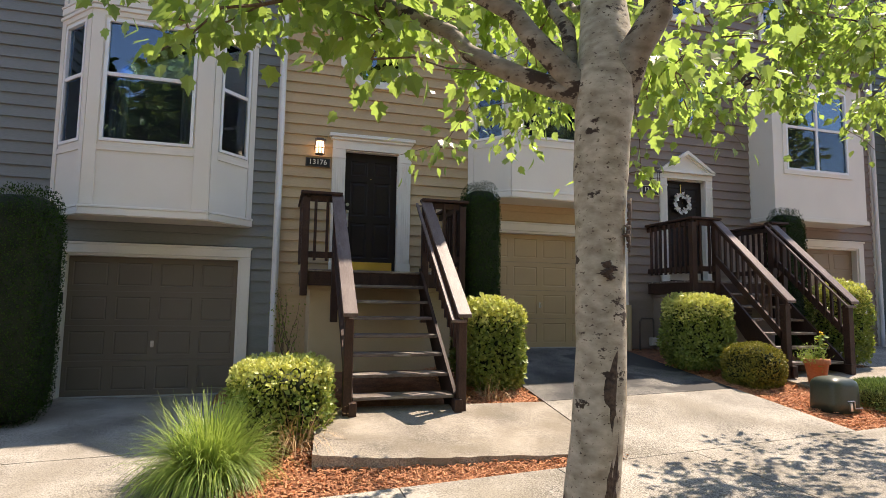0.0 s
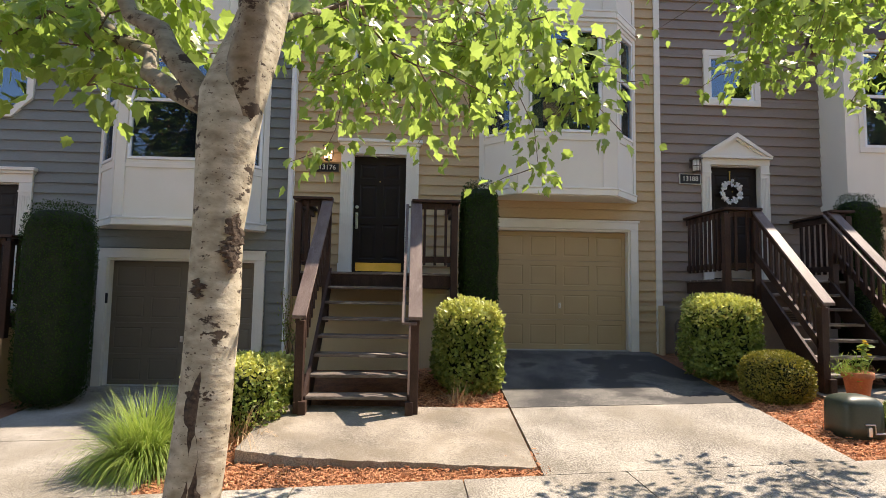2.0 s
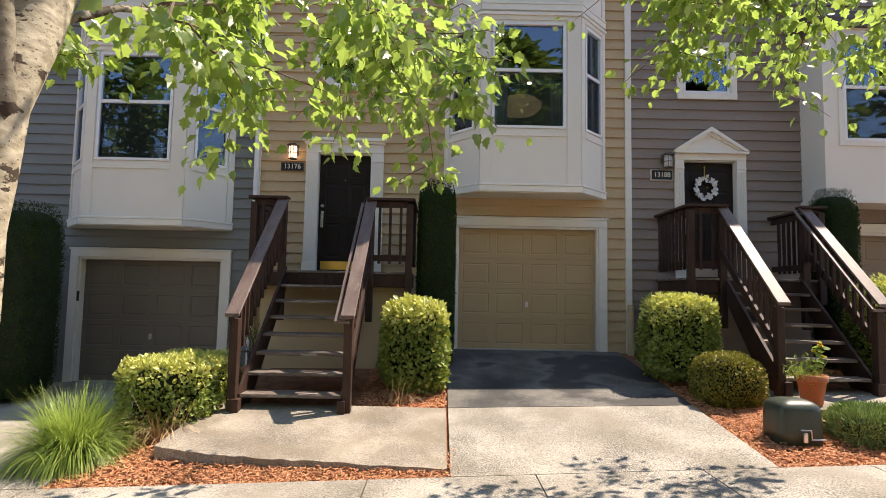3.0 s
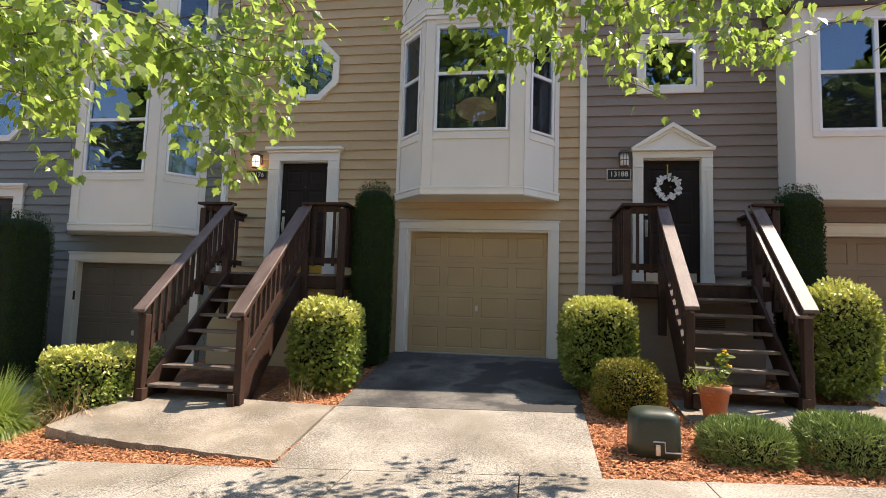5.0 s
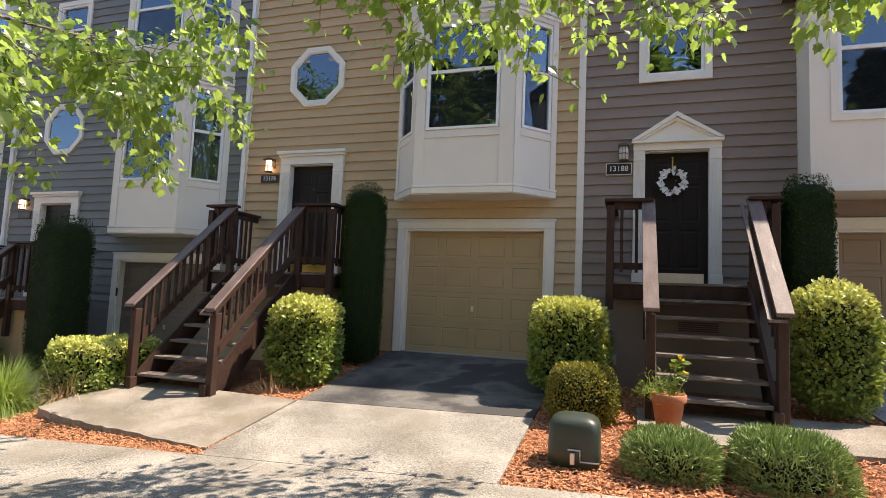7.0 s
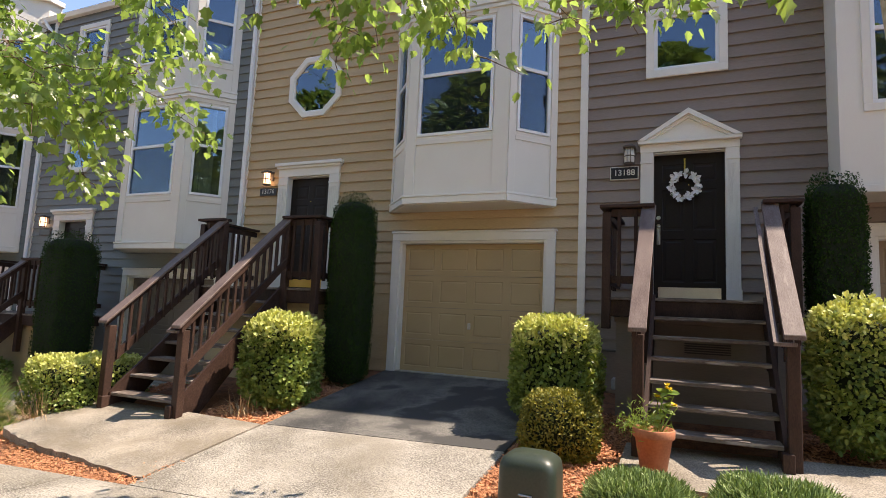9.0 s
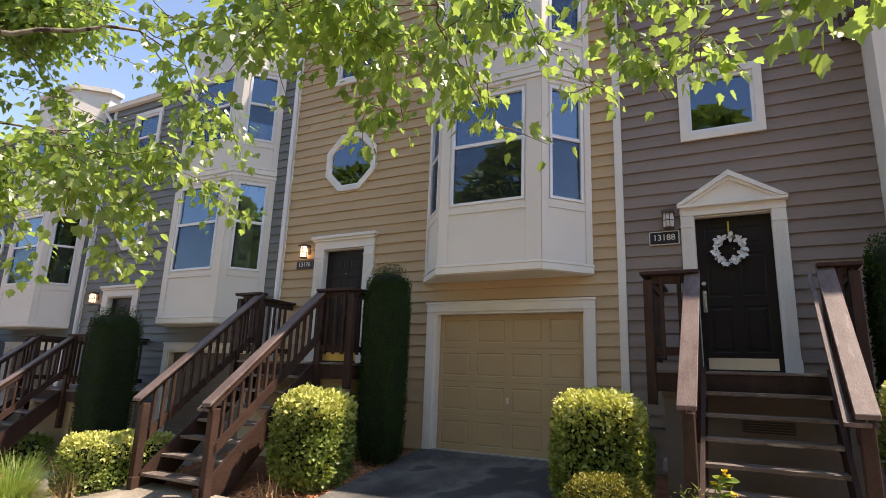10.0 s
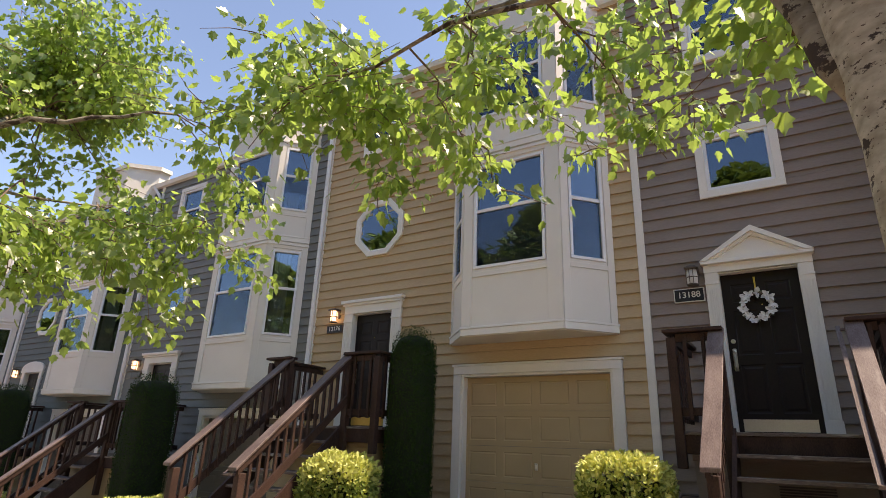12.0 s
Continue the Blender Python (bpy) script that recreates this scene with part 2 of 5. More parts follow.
def part(name, bm, mat, parent, label=""):
    """Links a bmesh in world places as one mesh under a thing or a part."""
    me = bpy.data.meshes.new(name)
    bm.to_mesh(me)
    bm.free()
    me.materials.append(mat)
    return attach(name, me, parent, label)


def attach(name, me, parent, label=""):
    ob = new(name, me)
    if parent is not None:
        ob.parent = parent
        base = parent
        while base.parent is not None:
            base = base.parent
        if base.type == 'EMPTY' and parent is base:
            ob.matrix_parent_inverse = Matrix.Translation(-base.location)
    return tagged(ob, label)


def solo(name, bm, mat, label, category, group="", kind="", smooth=False):
    me = bpy.data.meshes.new(name)
    bm.to_mesh(me)
    bm.free()
    me.materials.append(mat)
    if smooth:
        for f in me.polygons:
            f.use_smooth = True
    return tagged(new(name, me), label, category, group, kind)


def smooth(ob):
    for f in ob.data.polygons:
        f.use_smooth = True
    return ob


def B():
    return bmesh.new()


def box(bm, x0, x1, y0, y1, z0, z1, bevel=0.0, m=None):
    """Adds a box, with its edges rounded off where bevel is given, moved by m."""
    vs = [bm.verts.new((x, y, z)) for x in (x0, x1) for y in (y0, y1) for z in (z0, z1)]
    fs = [bm.faces.new([vs[i] for i in q]) for q in ((0, 1, 3, 2), (4, 6, 7, 5), (0, 4, 5, 1), (2, 3, 7, 6), (0, 2, 6, 4), (1, 5, 7, 3))]
    if bevel:
        edges = list({e for f in fs for e in f.edges})
        out = bmesh.ops.bevel(bm, geom=edges, offset=bevel, segments=1, affect='EDGES', profile=0.5)
        vs = list({v for f in out["faces"] for v in f.verts})
    if m is not None:
        for v in vs:
            v.co = m @ v.co
    return bm


def prism(bm, pts, axis, a, b):
    """A polygon of 2D points pushed from a to b along an axis ('x','y','z')."""
    def at(p, h):
        return {"x": (h, p[0], p[1]), "y": (p[0], h, p[1]), "z": (p[0], p[1], h)}[axis]
    lo = [bm.verts.new(at(p, a)) for p in pts]
    hi = [bm.verts.new(at(p, b)) for p in pts]
    k = len(pts)
    bm.faces.new(lo)
    bm.faces.new(hi[::-1])
    for i in range(k):
        bm.faces.new((lo[i], hi[i], hi[(i + 1) % k], lo[(i + 1) % k]))
    bmesh.ops.recalc_face_normals(bm, faces=bm.faces[:])
    return bm


def tube(bm, path, radii, sides=8, cap=True):
    """A tube along points with a radius at each."""
    rings = []
    prev = None
    for i, p in enumerate(path):
        a = Vector(path[max(i - 1, 0)])
        c = Vector(path[min(i + 1, len(path) - 1)])
        d = (c - a).normalized()
        ref = prev if prev is not None else (Vector((1, 0, 0)) if abs(d.x) < 0.8 else Vector((0, 1, 0)))
        u = (ref - d * ref.dot(d)).normalized()
        prev = u
        w = d.cross(u)
        r = radii[i] if not isinstance(radii, (int, float)) else radii
        rings.append([bm.verts.new(Vector(p) + (u * math.cos(t) + w * math.sin(t)) * r) for t in [2 * math.pi * s / sides for s in range(sides)]])
    for a, c in zip(rings, rings[1:]):
        for s in range(sides):
            bm.faces.new((a[s], a[(s + 1) % sides], c[(s + 1) % sides], c[s]))
    if cap:
        bm.faces.new(rings[0][::-1])
        bm.faces.new(rings[-1])
    return bm


def lathe(bm, profile, centre, sides=24):
    """Turns (radius, height) pairs about a vertical axis."""
    cx, cy, cz = centre
    rings = [[bm.verts.new((cx + r * math.cos(2 * math.pi * s / sides), cy + r * math.sin(2 * math.pi * s / sides), cz + h)) for s in range(sides)] for r, h in profile]
    for a, c in zip(rings, rings[1:]):
        for s in range(sides):
            bm.faces.new((a[s], a[(s + 1) % sides], c[(s + 1) % sides], c[s]))
    bm.faces.new(rings[0][::-1])
    bm.faces.new(rings[-1])
    return bm


# ---------------------------------------------------------------- lie of the land
def lerp_table(x, table):
    for (xa, za), (xb, zb) in zip(table, table[1:]):
        if x <= xb:
            return za + (zb - za) * max(0.0, (x - xa) / (xb - xa))
    return table[-1][1]


FLOOR_AT = ((-60, -2.4), (-31, -1.5), (-24.4, -1.5), (-18.2, -0.8), (-17.4, -0.05), (-5.3, -0.05), (-4.3, 0.62), (8.0, 0.62), (9.5, 0.68), (60, 2.4))


def kerb_line(x):
    return -0.02 + 0.045 * (x + 0.6)


def land(x, y):
    if y < -4.6:
        return kerb_line(x)
    k = min(1.0, (y + 4.6) / 4.6)
    return kerb_line(x) * (1 - k) + lerp_table(x, FLOOR_AT) * k


def sheet(x0, x1, y0, y1, lift, nx, ny, depth=0.0):
    """A grid that follows the land, with skirts of that depth."""
    bm = B()
    grid = [[bm.verts.new((x0 + (x1 - x0) * i / nx, y0 + (y1 - y0) * j / ny, 0)) for j in range(ny + 1)] for i in range(nx + 1)]
    for row in grid:
        for v in row:
            v.co.z = land(v.co.x, v.co.y) + lift
    for i in range(nx):
        for j in range(ny):
            bm.faces.new((grid[i][j], grid[i + 1][j], grid[i + 1][j + 1], grid[i][j + 1]))
    if depth:
        rim = [grid[i][0] for i in range(nx + 1)] + [grid[nx][j] for j in range(1, ny + 1)] + [grid[i][ny] for i in range(nx - 1, -1, -1)] + [grid[0][j] for j in range(ny - 1, 0, -1)]
        low = [bm.verts.new(v.co - Vector((0, 0, depth))) for v in rim]
        for i in range(len(rim)):
            j = (i + 1) % len(rim)
            bm.faces.new((rim[j], rim[i], low[i], low[j]))
    return bm


def build_ground():
    bm = B()
    xs = [-900, -300, -100] + [-40 + 0.8 * i for i in range(88)] + [100, 300, 900]
    ys = [-900, -200, -60, -24, -17, -16.8] + [-8.45, -8.3] + [-8.0 + 0.4 * i for i in range(21)] + [2, 12, 40, 200, 900]
    def h(x, y):
        z = land(max(-40, min(40, x)), min(y, 0.0)) - 0.035
        return z - 0.06 if -16.9 < y < -8.2 else z
    grid = [[bm.verts.new((x, y, h(x, y))) for y in ys] for x in xs]
    for i in range(len(xs) - 1):
        for j in range(len(ys) - 1):
            bm.faces.new((grid[i][j], grid[i + 1][j], grid[i + 1][j + 1], grid[i][j + 1]))
    solo("ground", bm, M_SOIL, "reddish brown bark mulch ground with planting beds", "ground", kind="structure")
    solo("road", sheet(-60, 60, -16.8, -8.35, -0.06, 60, 4), M_ASPHALT, "dark grey asphalt street beside the pavement", "road", kind="structure")
    solo("kerb", sheet(-60, 60, -8.35, -8.2, 0.0, 80, 1, 0.3), M_CURBC, "pale concrete kerb along the street", "kerb", kind="structure")
    solo("lawn_strip", sheet(-40, 40, -8.2, -6.35, -0.02, 60, 3), M_SOIL, "bark mulch strip with street trees beside the kerb", "planting strip", kind="structure")


def build_pavement():
    walk_root = thing("pavement", (0, -5.4, land(0, -5.4)), "pale exposed aggregate concrete pavement with tooled joints", "pavement", kind="structure")
    x = -21.5 + 0.02
    while x < 21:
        part("paving_slab", sheet(x, x + 1.478, -6.3, -4.62, 0.0, 3, 3, 0.09), M_CONC, walk_root)
        x += 1.49
    drives = ((-19.44, "pale concrete driveway in shade before a garage"), (-12.94, "pale concrete driveway in shade before a garage"), (-6.47, "pale concrete driveway sloping up to an olive garage door"),
              (0.1, "pale exposed aggregate concrete driveway sloping up to a tan garage door"), (6.55, "pale concrete driveway beside the porch steps"))
    for cx, text in drives:
        root = thing("driveway", (cx, -2.3, land(cx, -2.3)), text, "driveway", kind="structure")
        a, b = (cx - 1.48, cx + 1.45)
        cuts = (-4.608, -2.86, -0.02)
        for y0, y1 in zip(cuts, cuts[1:]):
            # the tan house's upper slab takes the darker blotchy concrete
            part("driveway_slab", sheet(a, b, y0, y1 - 0.014, 0.0, 6, 6, 0.1), M_DARKCONC if cx == 0.1 and y0 > -3 else M_CONC, root)
        part("threshold", sheet(cx - 1.32, cx + 1.12, -0.02, 0.3, 0.012, 2, 1, 0.06), M_CURBC, root)
    # walk slabs before the porch steps
    for cx, up, text in ((-10.67, 0.07, "old concrete walk slab at the foot of porch steps"), (-4.2, 0.07, "old concrete walk slab with a broken raised edge")):
        bm = B()
        rim = random.Random(5)
        ring = [(cx + 0.02, -2.85), (cx - 0.1, -4.02)] + [(cx - 0.1 + 2.89 * k / 30 + rim.uniform(-0.02, 0.02), -4.02 - 0.44 * (k / 30) ** 0.62 + rim.uniform(-0.018, 0.018)) for k in range(1, 30)] + [(cx + 2.79, -4.46), (cx + 2.79, -2.9)]
        prism(bm, ring, "z", 0, 1)
        for v in bm.verts:
            top = v.co.z > 0.5
            edge = up * 1.2 * (1 - (v.co.x - cx) / 2.8) + 0.006
            v.co.z = land(v.co.x, v.co.y) + (edge if top else -0.12)
        solo("walk_slab", bm, M_SLAB, text, "slab", kind="structure")
    bm = B()
    prism(bm, ((2.62, -2.3), (2.62, -3.05), (3.2, -3.35), (8.0, -3.35), (8.0, -2.3)), "z", 0, 1)
    for v in bm.verts:
        v.co.z = land(v.co.x, v.co.y) + (0.03 if v.co.z > 0.5 else -0.1)
    solo("walk_slab", bm, M_SLAB, "pale concrete walk at the foot of dark porch steps", "slab", kind="structure")


# ---------------------------------------------------------------- houses
def cells(x0, x1, z0, z1, holes):
    """The rectangle cut by the holes into free rectangles."""
    zs = sorted({z0, z1, *[min(max(h[2], z0), z1) for h in holes], *[min(max(h[3], z0), z1) for h in holes]})
    for za, zb in zip(zs, zs[1:]):
        if zb - za < 0.004:
            continue
        mid = (za + zb) / 2
        spans, x = [], x0
        for h in sorted(h for h in holes if h[2] < mid < h[3]):
            if h[0] > x + 0.01:
                spans.append((x, min(h[0], x1)))
            x = max(x, h[1])
        if x < x1 - 0.01:
            spans.append((x, x1))
        for s in spans:
            yield s[0], s[1], za, zb


BOARD = 0.178


def siding(parent, x0, x1, z0, z1, holes, mat):
    z = z0
    while z < z1:
        top = min(z + BOARD, z1)
        for a, b, c, d in cells(x0, x1, z, top, holes):
            t0, t1 = 0.034 - 0.026 * (c - z) / BOARD, 0.034 - 0.026 * (d - z) / BOARD
            bm = B()
            prism(bm, ((0.02, c - (0.012 if c == z else 0)), (0.02 - t0 - 0.004, c - (0.012 if c == z else 0)), (0.02 - t1, d), (0.02, d)), "x", a, b)
            part("siding_board", bm, mat, parent)
        z = top


def pane(parent, x0, x1, z0, z1, y, m=None, screen=False):
    bm = B()
    box(bm, x0, x1, y, y + 0.006, z0, z1, 0, m)
    ob = part("pane", bm, M_GLASS, parent)
    ob.visible_shadow = False
    if screen:
        bm = B()
        box(bm, x0, x1, y - 0.014, y - 0.0125, z0, z1, 0, m)
        part("insect_screen", bm, M_SCREEN, parent)
    return ob


def sash_window(parent, x0, x1, z0, z1, y, split=0.55, m=None, mullion=False, blind=None):
    """A hung window: vinyl frame, meeting rail, two panes, and a room behind where wanted. y is the outer face."""
    win = thing_part("window", parent)
    w = 0.045
    zm = z0 + (z1 - z0) * split
    bm = B()
    box(bm, x0, x1, y - 0.02, y + 0.06, z0, z0 + w, 0.004, m)
    me = bpy.data.meshes.new("window")
    bm.to_mesh(me)
    bm.free()
    me.materials.append(M_VINYL)
    bars = [("head", x0, x1, y - 0.02, y + 0.06, z1 - w, z1), ("stile", x0, x0 + w, y - 0.02, y + 0.06, z0 + w, z1 - w), ("stile", x1 - w, x1, y - 0.02, y + 0.06, z0 + w, z1 - w)]
    if split:
        bars.append(("meeting_rail", x0 + w, x1 - w, y - 0.008, y + 0.05, zm - 0.028, zm + 0.028))
    if mullion:
        c = (x0 + x1) / 2
        bars.append(("mullion", c - 0.03, c + 0.03, y - 0.012, y + 0.055, z0 + w, z1 - w))
    for bar, *span in bars:
        bm = B()
        box(bm, *span, 0.004, m)
        part(bar, bm, M_VINYL, win)
    win.data = me
    if split:
        pane(win, x0 + w, x1 - w, z0 + w, zm - 0.028, y + 0.02, m, True)
        pane(win, x0 + w, x1 - w, zm + 0.028, z1 - w, y + 0.03, m)
    else:
        pane(win, x0 + w, x1 - w, z0 + w, z1 - w, y + 0.02, m)
    if blind:
        bm = B()
        n = int((z1 - zm if blind == "top" else z1 - z0) / 0.05)
        for i in range(n):
            zz = z1 - w - 0.05 * (i + 1)
            box(bm, x0 + w, x1 - w, y + 0.10, y + 0.104, zz, zz + 0.046, 0, m)
        part("blind", bm, M_BLIND, win, "closed pale blind behind the glass")
    return win


def thing_part(name, parent):
    """An empty mesh object under a thing, to be filled with its main piece."""
    ob = new(name, bpy.data.meshes.new(name))
    ob.parent = parent
    ob.matrix_parent_inverse = Matrix.Translation(-parent.location)
    return ob


def casing(bm, x0, x1, z0, z1, w, y, sill=True):
    """Flat boards round an opening, standing w wide outside it."""
    box(bm, x0 - w, x1 + w, y - 0.03, y + 0.02, z1, z1 + w, 0.004)
    box(bm, x0 - w, x0, y - 0.03, y + 0.02, z0, z1, 0.004)
    box(bm, x1, x1 + w, y - 0.03, y + 0.02, z0, z1, 0.004)
    if sill:
        box(bm, x0 - w, x1 + w, y - 0.035, y + 0.02, z0 - w, z0, 0.004)
    return bm


def octagon(parent, cx, cz, r_out, r_in, y):
    def ring(r):
        k = r / math.cos(math.pi / 8)
        return [(cx + k * math.cos(math.pi / 8 + i * math.pi / 4), cz + k * math.sin(math.pi / 8 + i * math.pi / 4)) for i in range(8)]
    bm = B()
    o, i_, m_ = ring(r_out), ring(r_in), ring(r_in + 0.03)
    layers = [[bm.verts.new((p[0], yy, p[1])) for p in pts] for pts, yy in ((o, y + 0.02), (o, y - 0.035), (m_, y - 0.035), (i_, y - 0.012), (i_, y + 0.05))]
    for a, b in zip(layers, layers[1:]):
        for k in range(8):
            bm.faces.new((a[k], a[(k + 1) % 8], b[(k + 1) % 8], b[k]))
    bmesh.ops.recalc_face_normals(bm, faces=bm.faces[:])
    win = part("window", bm, M_TRIM, parent, "octagonal window with a cream frame")
    bm = B()
    prism(bm, i_, "y", y + 0.004, y + 0.010)
    g = part("pane", bm, M_GLASS, win)
    g.visible_shadow = False
    return win


def raised_panel(bm, x0, x1, z0, z1, y, inset=0.035, depth=0.008):
    """A recessed field with a raised middle, facing -y."""
    v = lambda x, z, yy: bm.verts.new((x, yy, z))
    rings = []
    for k, yy in ((0, y), (0.012, y + depth), (inset, y + depth), (inset + 0.02, y + 0.002)):
        rings.append([v(x0 + k, z0 + k, yy), v(x1 - k, z0 + k, yy), v(x1 - k, z1 - k, yy), v(x0 + k, z1 - k, yy)])
    for a, b in zip(rings, rings[1:]):
        for i in range(4):
            bm.faces.new((a[i], a[(i + 1) % 4], b[(i + 1) % 4], b[i]))
    bm.faces.new(rings[-1])


def panel_slab(bm, x0, x1, z0, z1, y, thick, fields, inset=0.035, depth=0.008):
    """A slab facing -y whose front is pierced by raised panels."""
    for a, b, c, d in cells(x0, x1, z0, z1, fields):
        vs = [bm.verts.new(p) for p in ((a, y, c), (b, y, c), (b, y, d), (a, y, d))]
        bm.faces.new(vs)
    for f in fields:
        raised_panel(bm, *f, y, inset, depth)
    bm.faces.new([bm.verts.new(p) for p in ((x0, y + thick, z0), (x1, y + thick, z0), (x1, y + thick, z1), (x0, y + thick, z1))])
    for a, b, c, d in ((x0, x0, z0, z1), (x1, x1, z0, z1)):
        bm.faces.new([bm.verts.new(p) for p in ((a, y, c), (a, y + thick, c), (a, y + thick, d), (a, y, d))])
    for zz in (z0, z1):
        bm.faces.new([bm.verts.new(p) for p in ((x0, y, zz), (x1, y, zz), (x1, y + thick, zz), (x0, y + thick, zz))])
    bmesh.ops.remove_doubles(bm, verts=bm.verts[:], dist=0.0004)
    return bm


def garage(parent, cx, zf, mat, text, keypad=False):
    top = zf + 2.12
    bm = B()
    box(bm, cx - 1.37, cx + 1.37, -0.05, 0.02, top, top + 0.15, 0.005)
    box(bm, cx - 1.39, cx + 1.39, -0.065, 0.02, top + 0.125, top + 0.16, 0.004)
    for s in (-1, 1):
        a, b = sorted((cx + s * 1.37, cx + s * 1.225))
        box(bm, a, b, -0.05, 0.02, zf - 0.05, top, 0.005)
        a, b = sorted((cx + s * 1.225, cx + s * 1.188))
        box(bm, a, b, -0.02, 0.16, zf - 0.05, top, 0.004)
    box(bm, cx - 1.188, cx + 1.188, -0.02, 0.16, top - 0.04, top, 0.004)
    part("garage_trim", bm, M_TRIM, parent)
    bm = B()
    h = (top - 0.04 - zf - 0.01) / 4
    door = None
    for i in range(4):
        z0 = zf + 0.01 + i * h
        bm = B()
        w = 2.366 / 4
        fields = [(cx - 1.183 + k * w + 0.06, cx - 1.183 + (k + 1) * w - 0.06, z0 + 0.08, z0 + h - 0.085) for k in range(4)]
        panel_slab(bm, cx - 1.183, cx + 1.183, z0, z0 + h - 0.005, 0.10, 0.045, fields, 0.014, 0.009)
        if door is None:
            door = part("garage_door", bm, mat, parent, text)
        else:
            part("door_section", bm, mat, door)
    bm = B()
    box(bm, cx - 0.025, cx + 0.025, 0.086, 0.1, zf + 0.72, zf + 0.82, 0.006)
    box(bm, cx - 0.008, cx + 0.008, 0.05, 0.088, zf + 0.74, zf + 0.80, 0.004)
    part("handle", bm, M_STEEL, door, "small steel lock handle")
    bm = B()
    box(bm, cx - 1.183, cx + 1.183, 0.09, 0.15, zf - 0.01, zf + 0.008)
    part("bottom_seal", bm, M_BLACK, door)
    if keypad:
        bm = B()
        box(bm, cx - 1.225, cx - 1.188, -0.045, -0.018, zf + 1.36, zf + 1.53, 0.006)
        part("keypad", bm, M_BLACK, parent, "black garage keypad")


def front_door(parent, cx, zf, style, plate):
    """A six-panel door with its surround: a flat moulded head or a pediment."""
    x0, x1, z1 = cx - 0.455, cx + 0.455, zf + 2.06
    bm = B()
    mid = 0.055
    fields = []
    for a, b in ((x0 + 0.11, cx - mid), (cx + mid, x1 - 0.11)):
        for c, d in ((zf + 0.26, zf + 0.86), (zf + 0.98, zf + 1.56), (zf + 1.67, zf + 1.92)):
            fields.append((a, b, c, d))
    panel_slab(bm, x0, x1, zf + 0.01, z1, 0.09, 0.045, fields)
    door = part("front_door", bm, M_DOOR, parent, "dark brown six-panel front door, closed")
    bm = B()
    box(bm, x0 + 0.06, x1 - 0.06, 0.082, 0.09, zf + 0.045, zf + 0.19, 0.002)
    part("kick_plate", bm, plate, door, "polished metal kick plate")
    bm = B()
    hx = x0 + 0.065
    lathe(bm, [(0.028, 0), (0.03, 0.02), (0.02, 0.03)], (0, 0, 0), 12)
    for v in bm.verts:
        v.co = Vector((hx + v.co.x, 0.09 - v.co.z, zf + 1.16 + v.co.y))
    box(bm, hx - 0.024, hx + 0.024, 0.078, 0.09, zf + 0.78, zf + 1.07, 0.008)
    tube(bm, [(hx, 0.08, zf + 0.80), (hx, 0.03, zf + 0.83), (hx, 0.03, zf + 0.95), (hx, 0.08, zf + 0.99)], 0.011, 8)
    tube(bm, [(hx - 0.012, 0.08, zf + 1.03), (hx + 0.012, 0.035, zf + 1.035)], 0.012, 8)
    part("handle", bm, M_STEEL, door, "steel lever handle and deadbolt")
    bm = B()
    lathe(bm, [(0.008, 0), (0.008, 0.01)], (0, 0, 0), 8)
    for v in bm.verts:
        v.co = Vector((cx + v.co.x, 0.09 - v.co.z, zf + 1.62 + v.co.y))
    part("peephole", bm, M_BRASS, door)
    bm = B()
    box(bm, x0 - 0.02, x1 + 0.02, -0.03, 0.17, zf - 0.03, zf + 0.012, 0.004)
    part("threshold", bm, M_STEEL, parent)
    w = 0.215 if style == "flat" else 0.165
    for s in (-1, 1):
        bm = B()
        a, b = sorted((cx + s * 0.46, cx + s * (0.46 + w)))
        box(bm, a, b, -0.045, 0.02, zf - 0.02, z1 + 0.02, 0.004)
        shaft = part("pilaster", bm, M_TRIM, parent, "cream fluted pilaster")
        for nm, span in [("plinth", (a - 0.01, b + 0.01, -0.06, -0.0452, zf - 0.02, zf + 0.17)), ("collar", (a - 0.006, b + 0.006, -0.056, -0.0452, z1 - 0.14, z1 - 0.11)),
                         ("jamb", (min(cx + s * 0.46, cx + s * 0.452), max(cx + s * 0.46, cx + s * 0.452), -0.02, 0.16, zf, z1 + 0.01))] + [
                         ("flute", (a + 0.022 + k * (b - a - 0.06) / 4, a + 0.038 + k * (b - a - 0.06) / 4, -0.054, -0.0452, zf + 0.19, z1 - 0.2)) for k in range(5)]:
            bm = B()
            box(bm, *span, 0.002)
            part(nm, bm, M_TRIM, shaft)
    bm = B()
    box(bm, cx - 0.46, cx + 0.46, -0.02, 0.16, z1, z1 + 0.012)
    if style == "flat":
        box(bm, cx - 0.675, cx + 0.675, -0.05, 0.02, z1 + 0.02, z1 + 0.17, 0.004)
        box(bm, cx - 0.70, cx + 0.70, -0.085, 0.02, z1 + 0.17, z1 + 0.215, 0.006)
        box(bm, cx - 0.735, cx + 0.735, -0.115, 0.02, z1 + 0.215, z1 + 0.275, 0.008)
    elif style == "arch":
        pts = [(cx - 0.675, z1 + 0.02)] + [(cx - 0.675 * math.cos(a), z1 + 0.12 + 0.22 * math.sin(a)) for a in [math.pi * k / 14 for k in range(15)]] + [(cx + 0.675, z1 + 0.02)]
        prism(bm, pts, "y", -0.06, 0.02)
    else:
        box(bm, cx - 0.63, cx + 0.63, -0.05, 0.02, z1 + 0.02, z1 + 0.13, 0.004)
        box(bm, cx - 0.655, cx + 0.655, -0.11, 0.02, z1 + 0.13, z1 + 0.175, 0.006)
        zb, zt = z1 + 0.175, z1 + 0.60
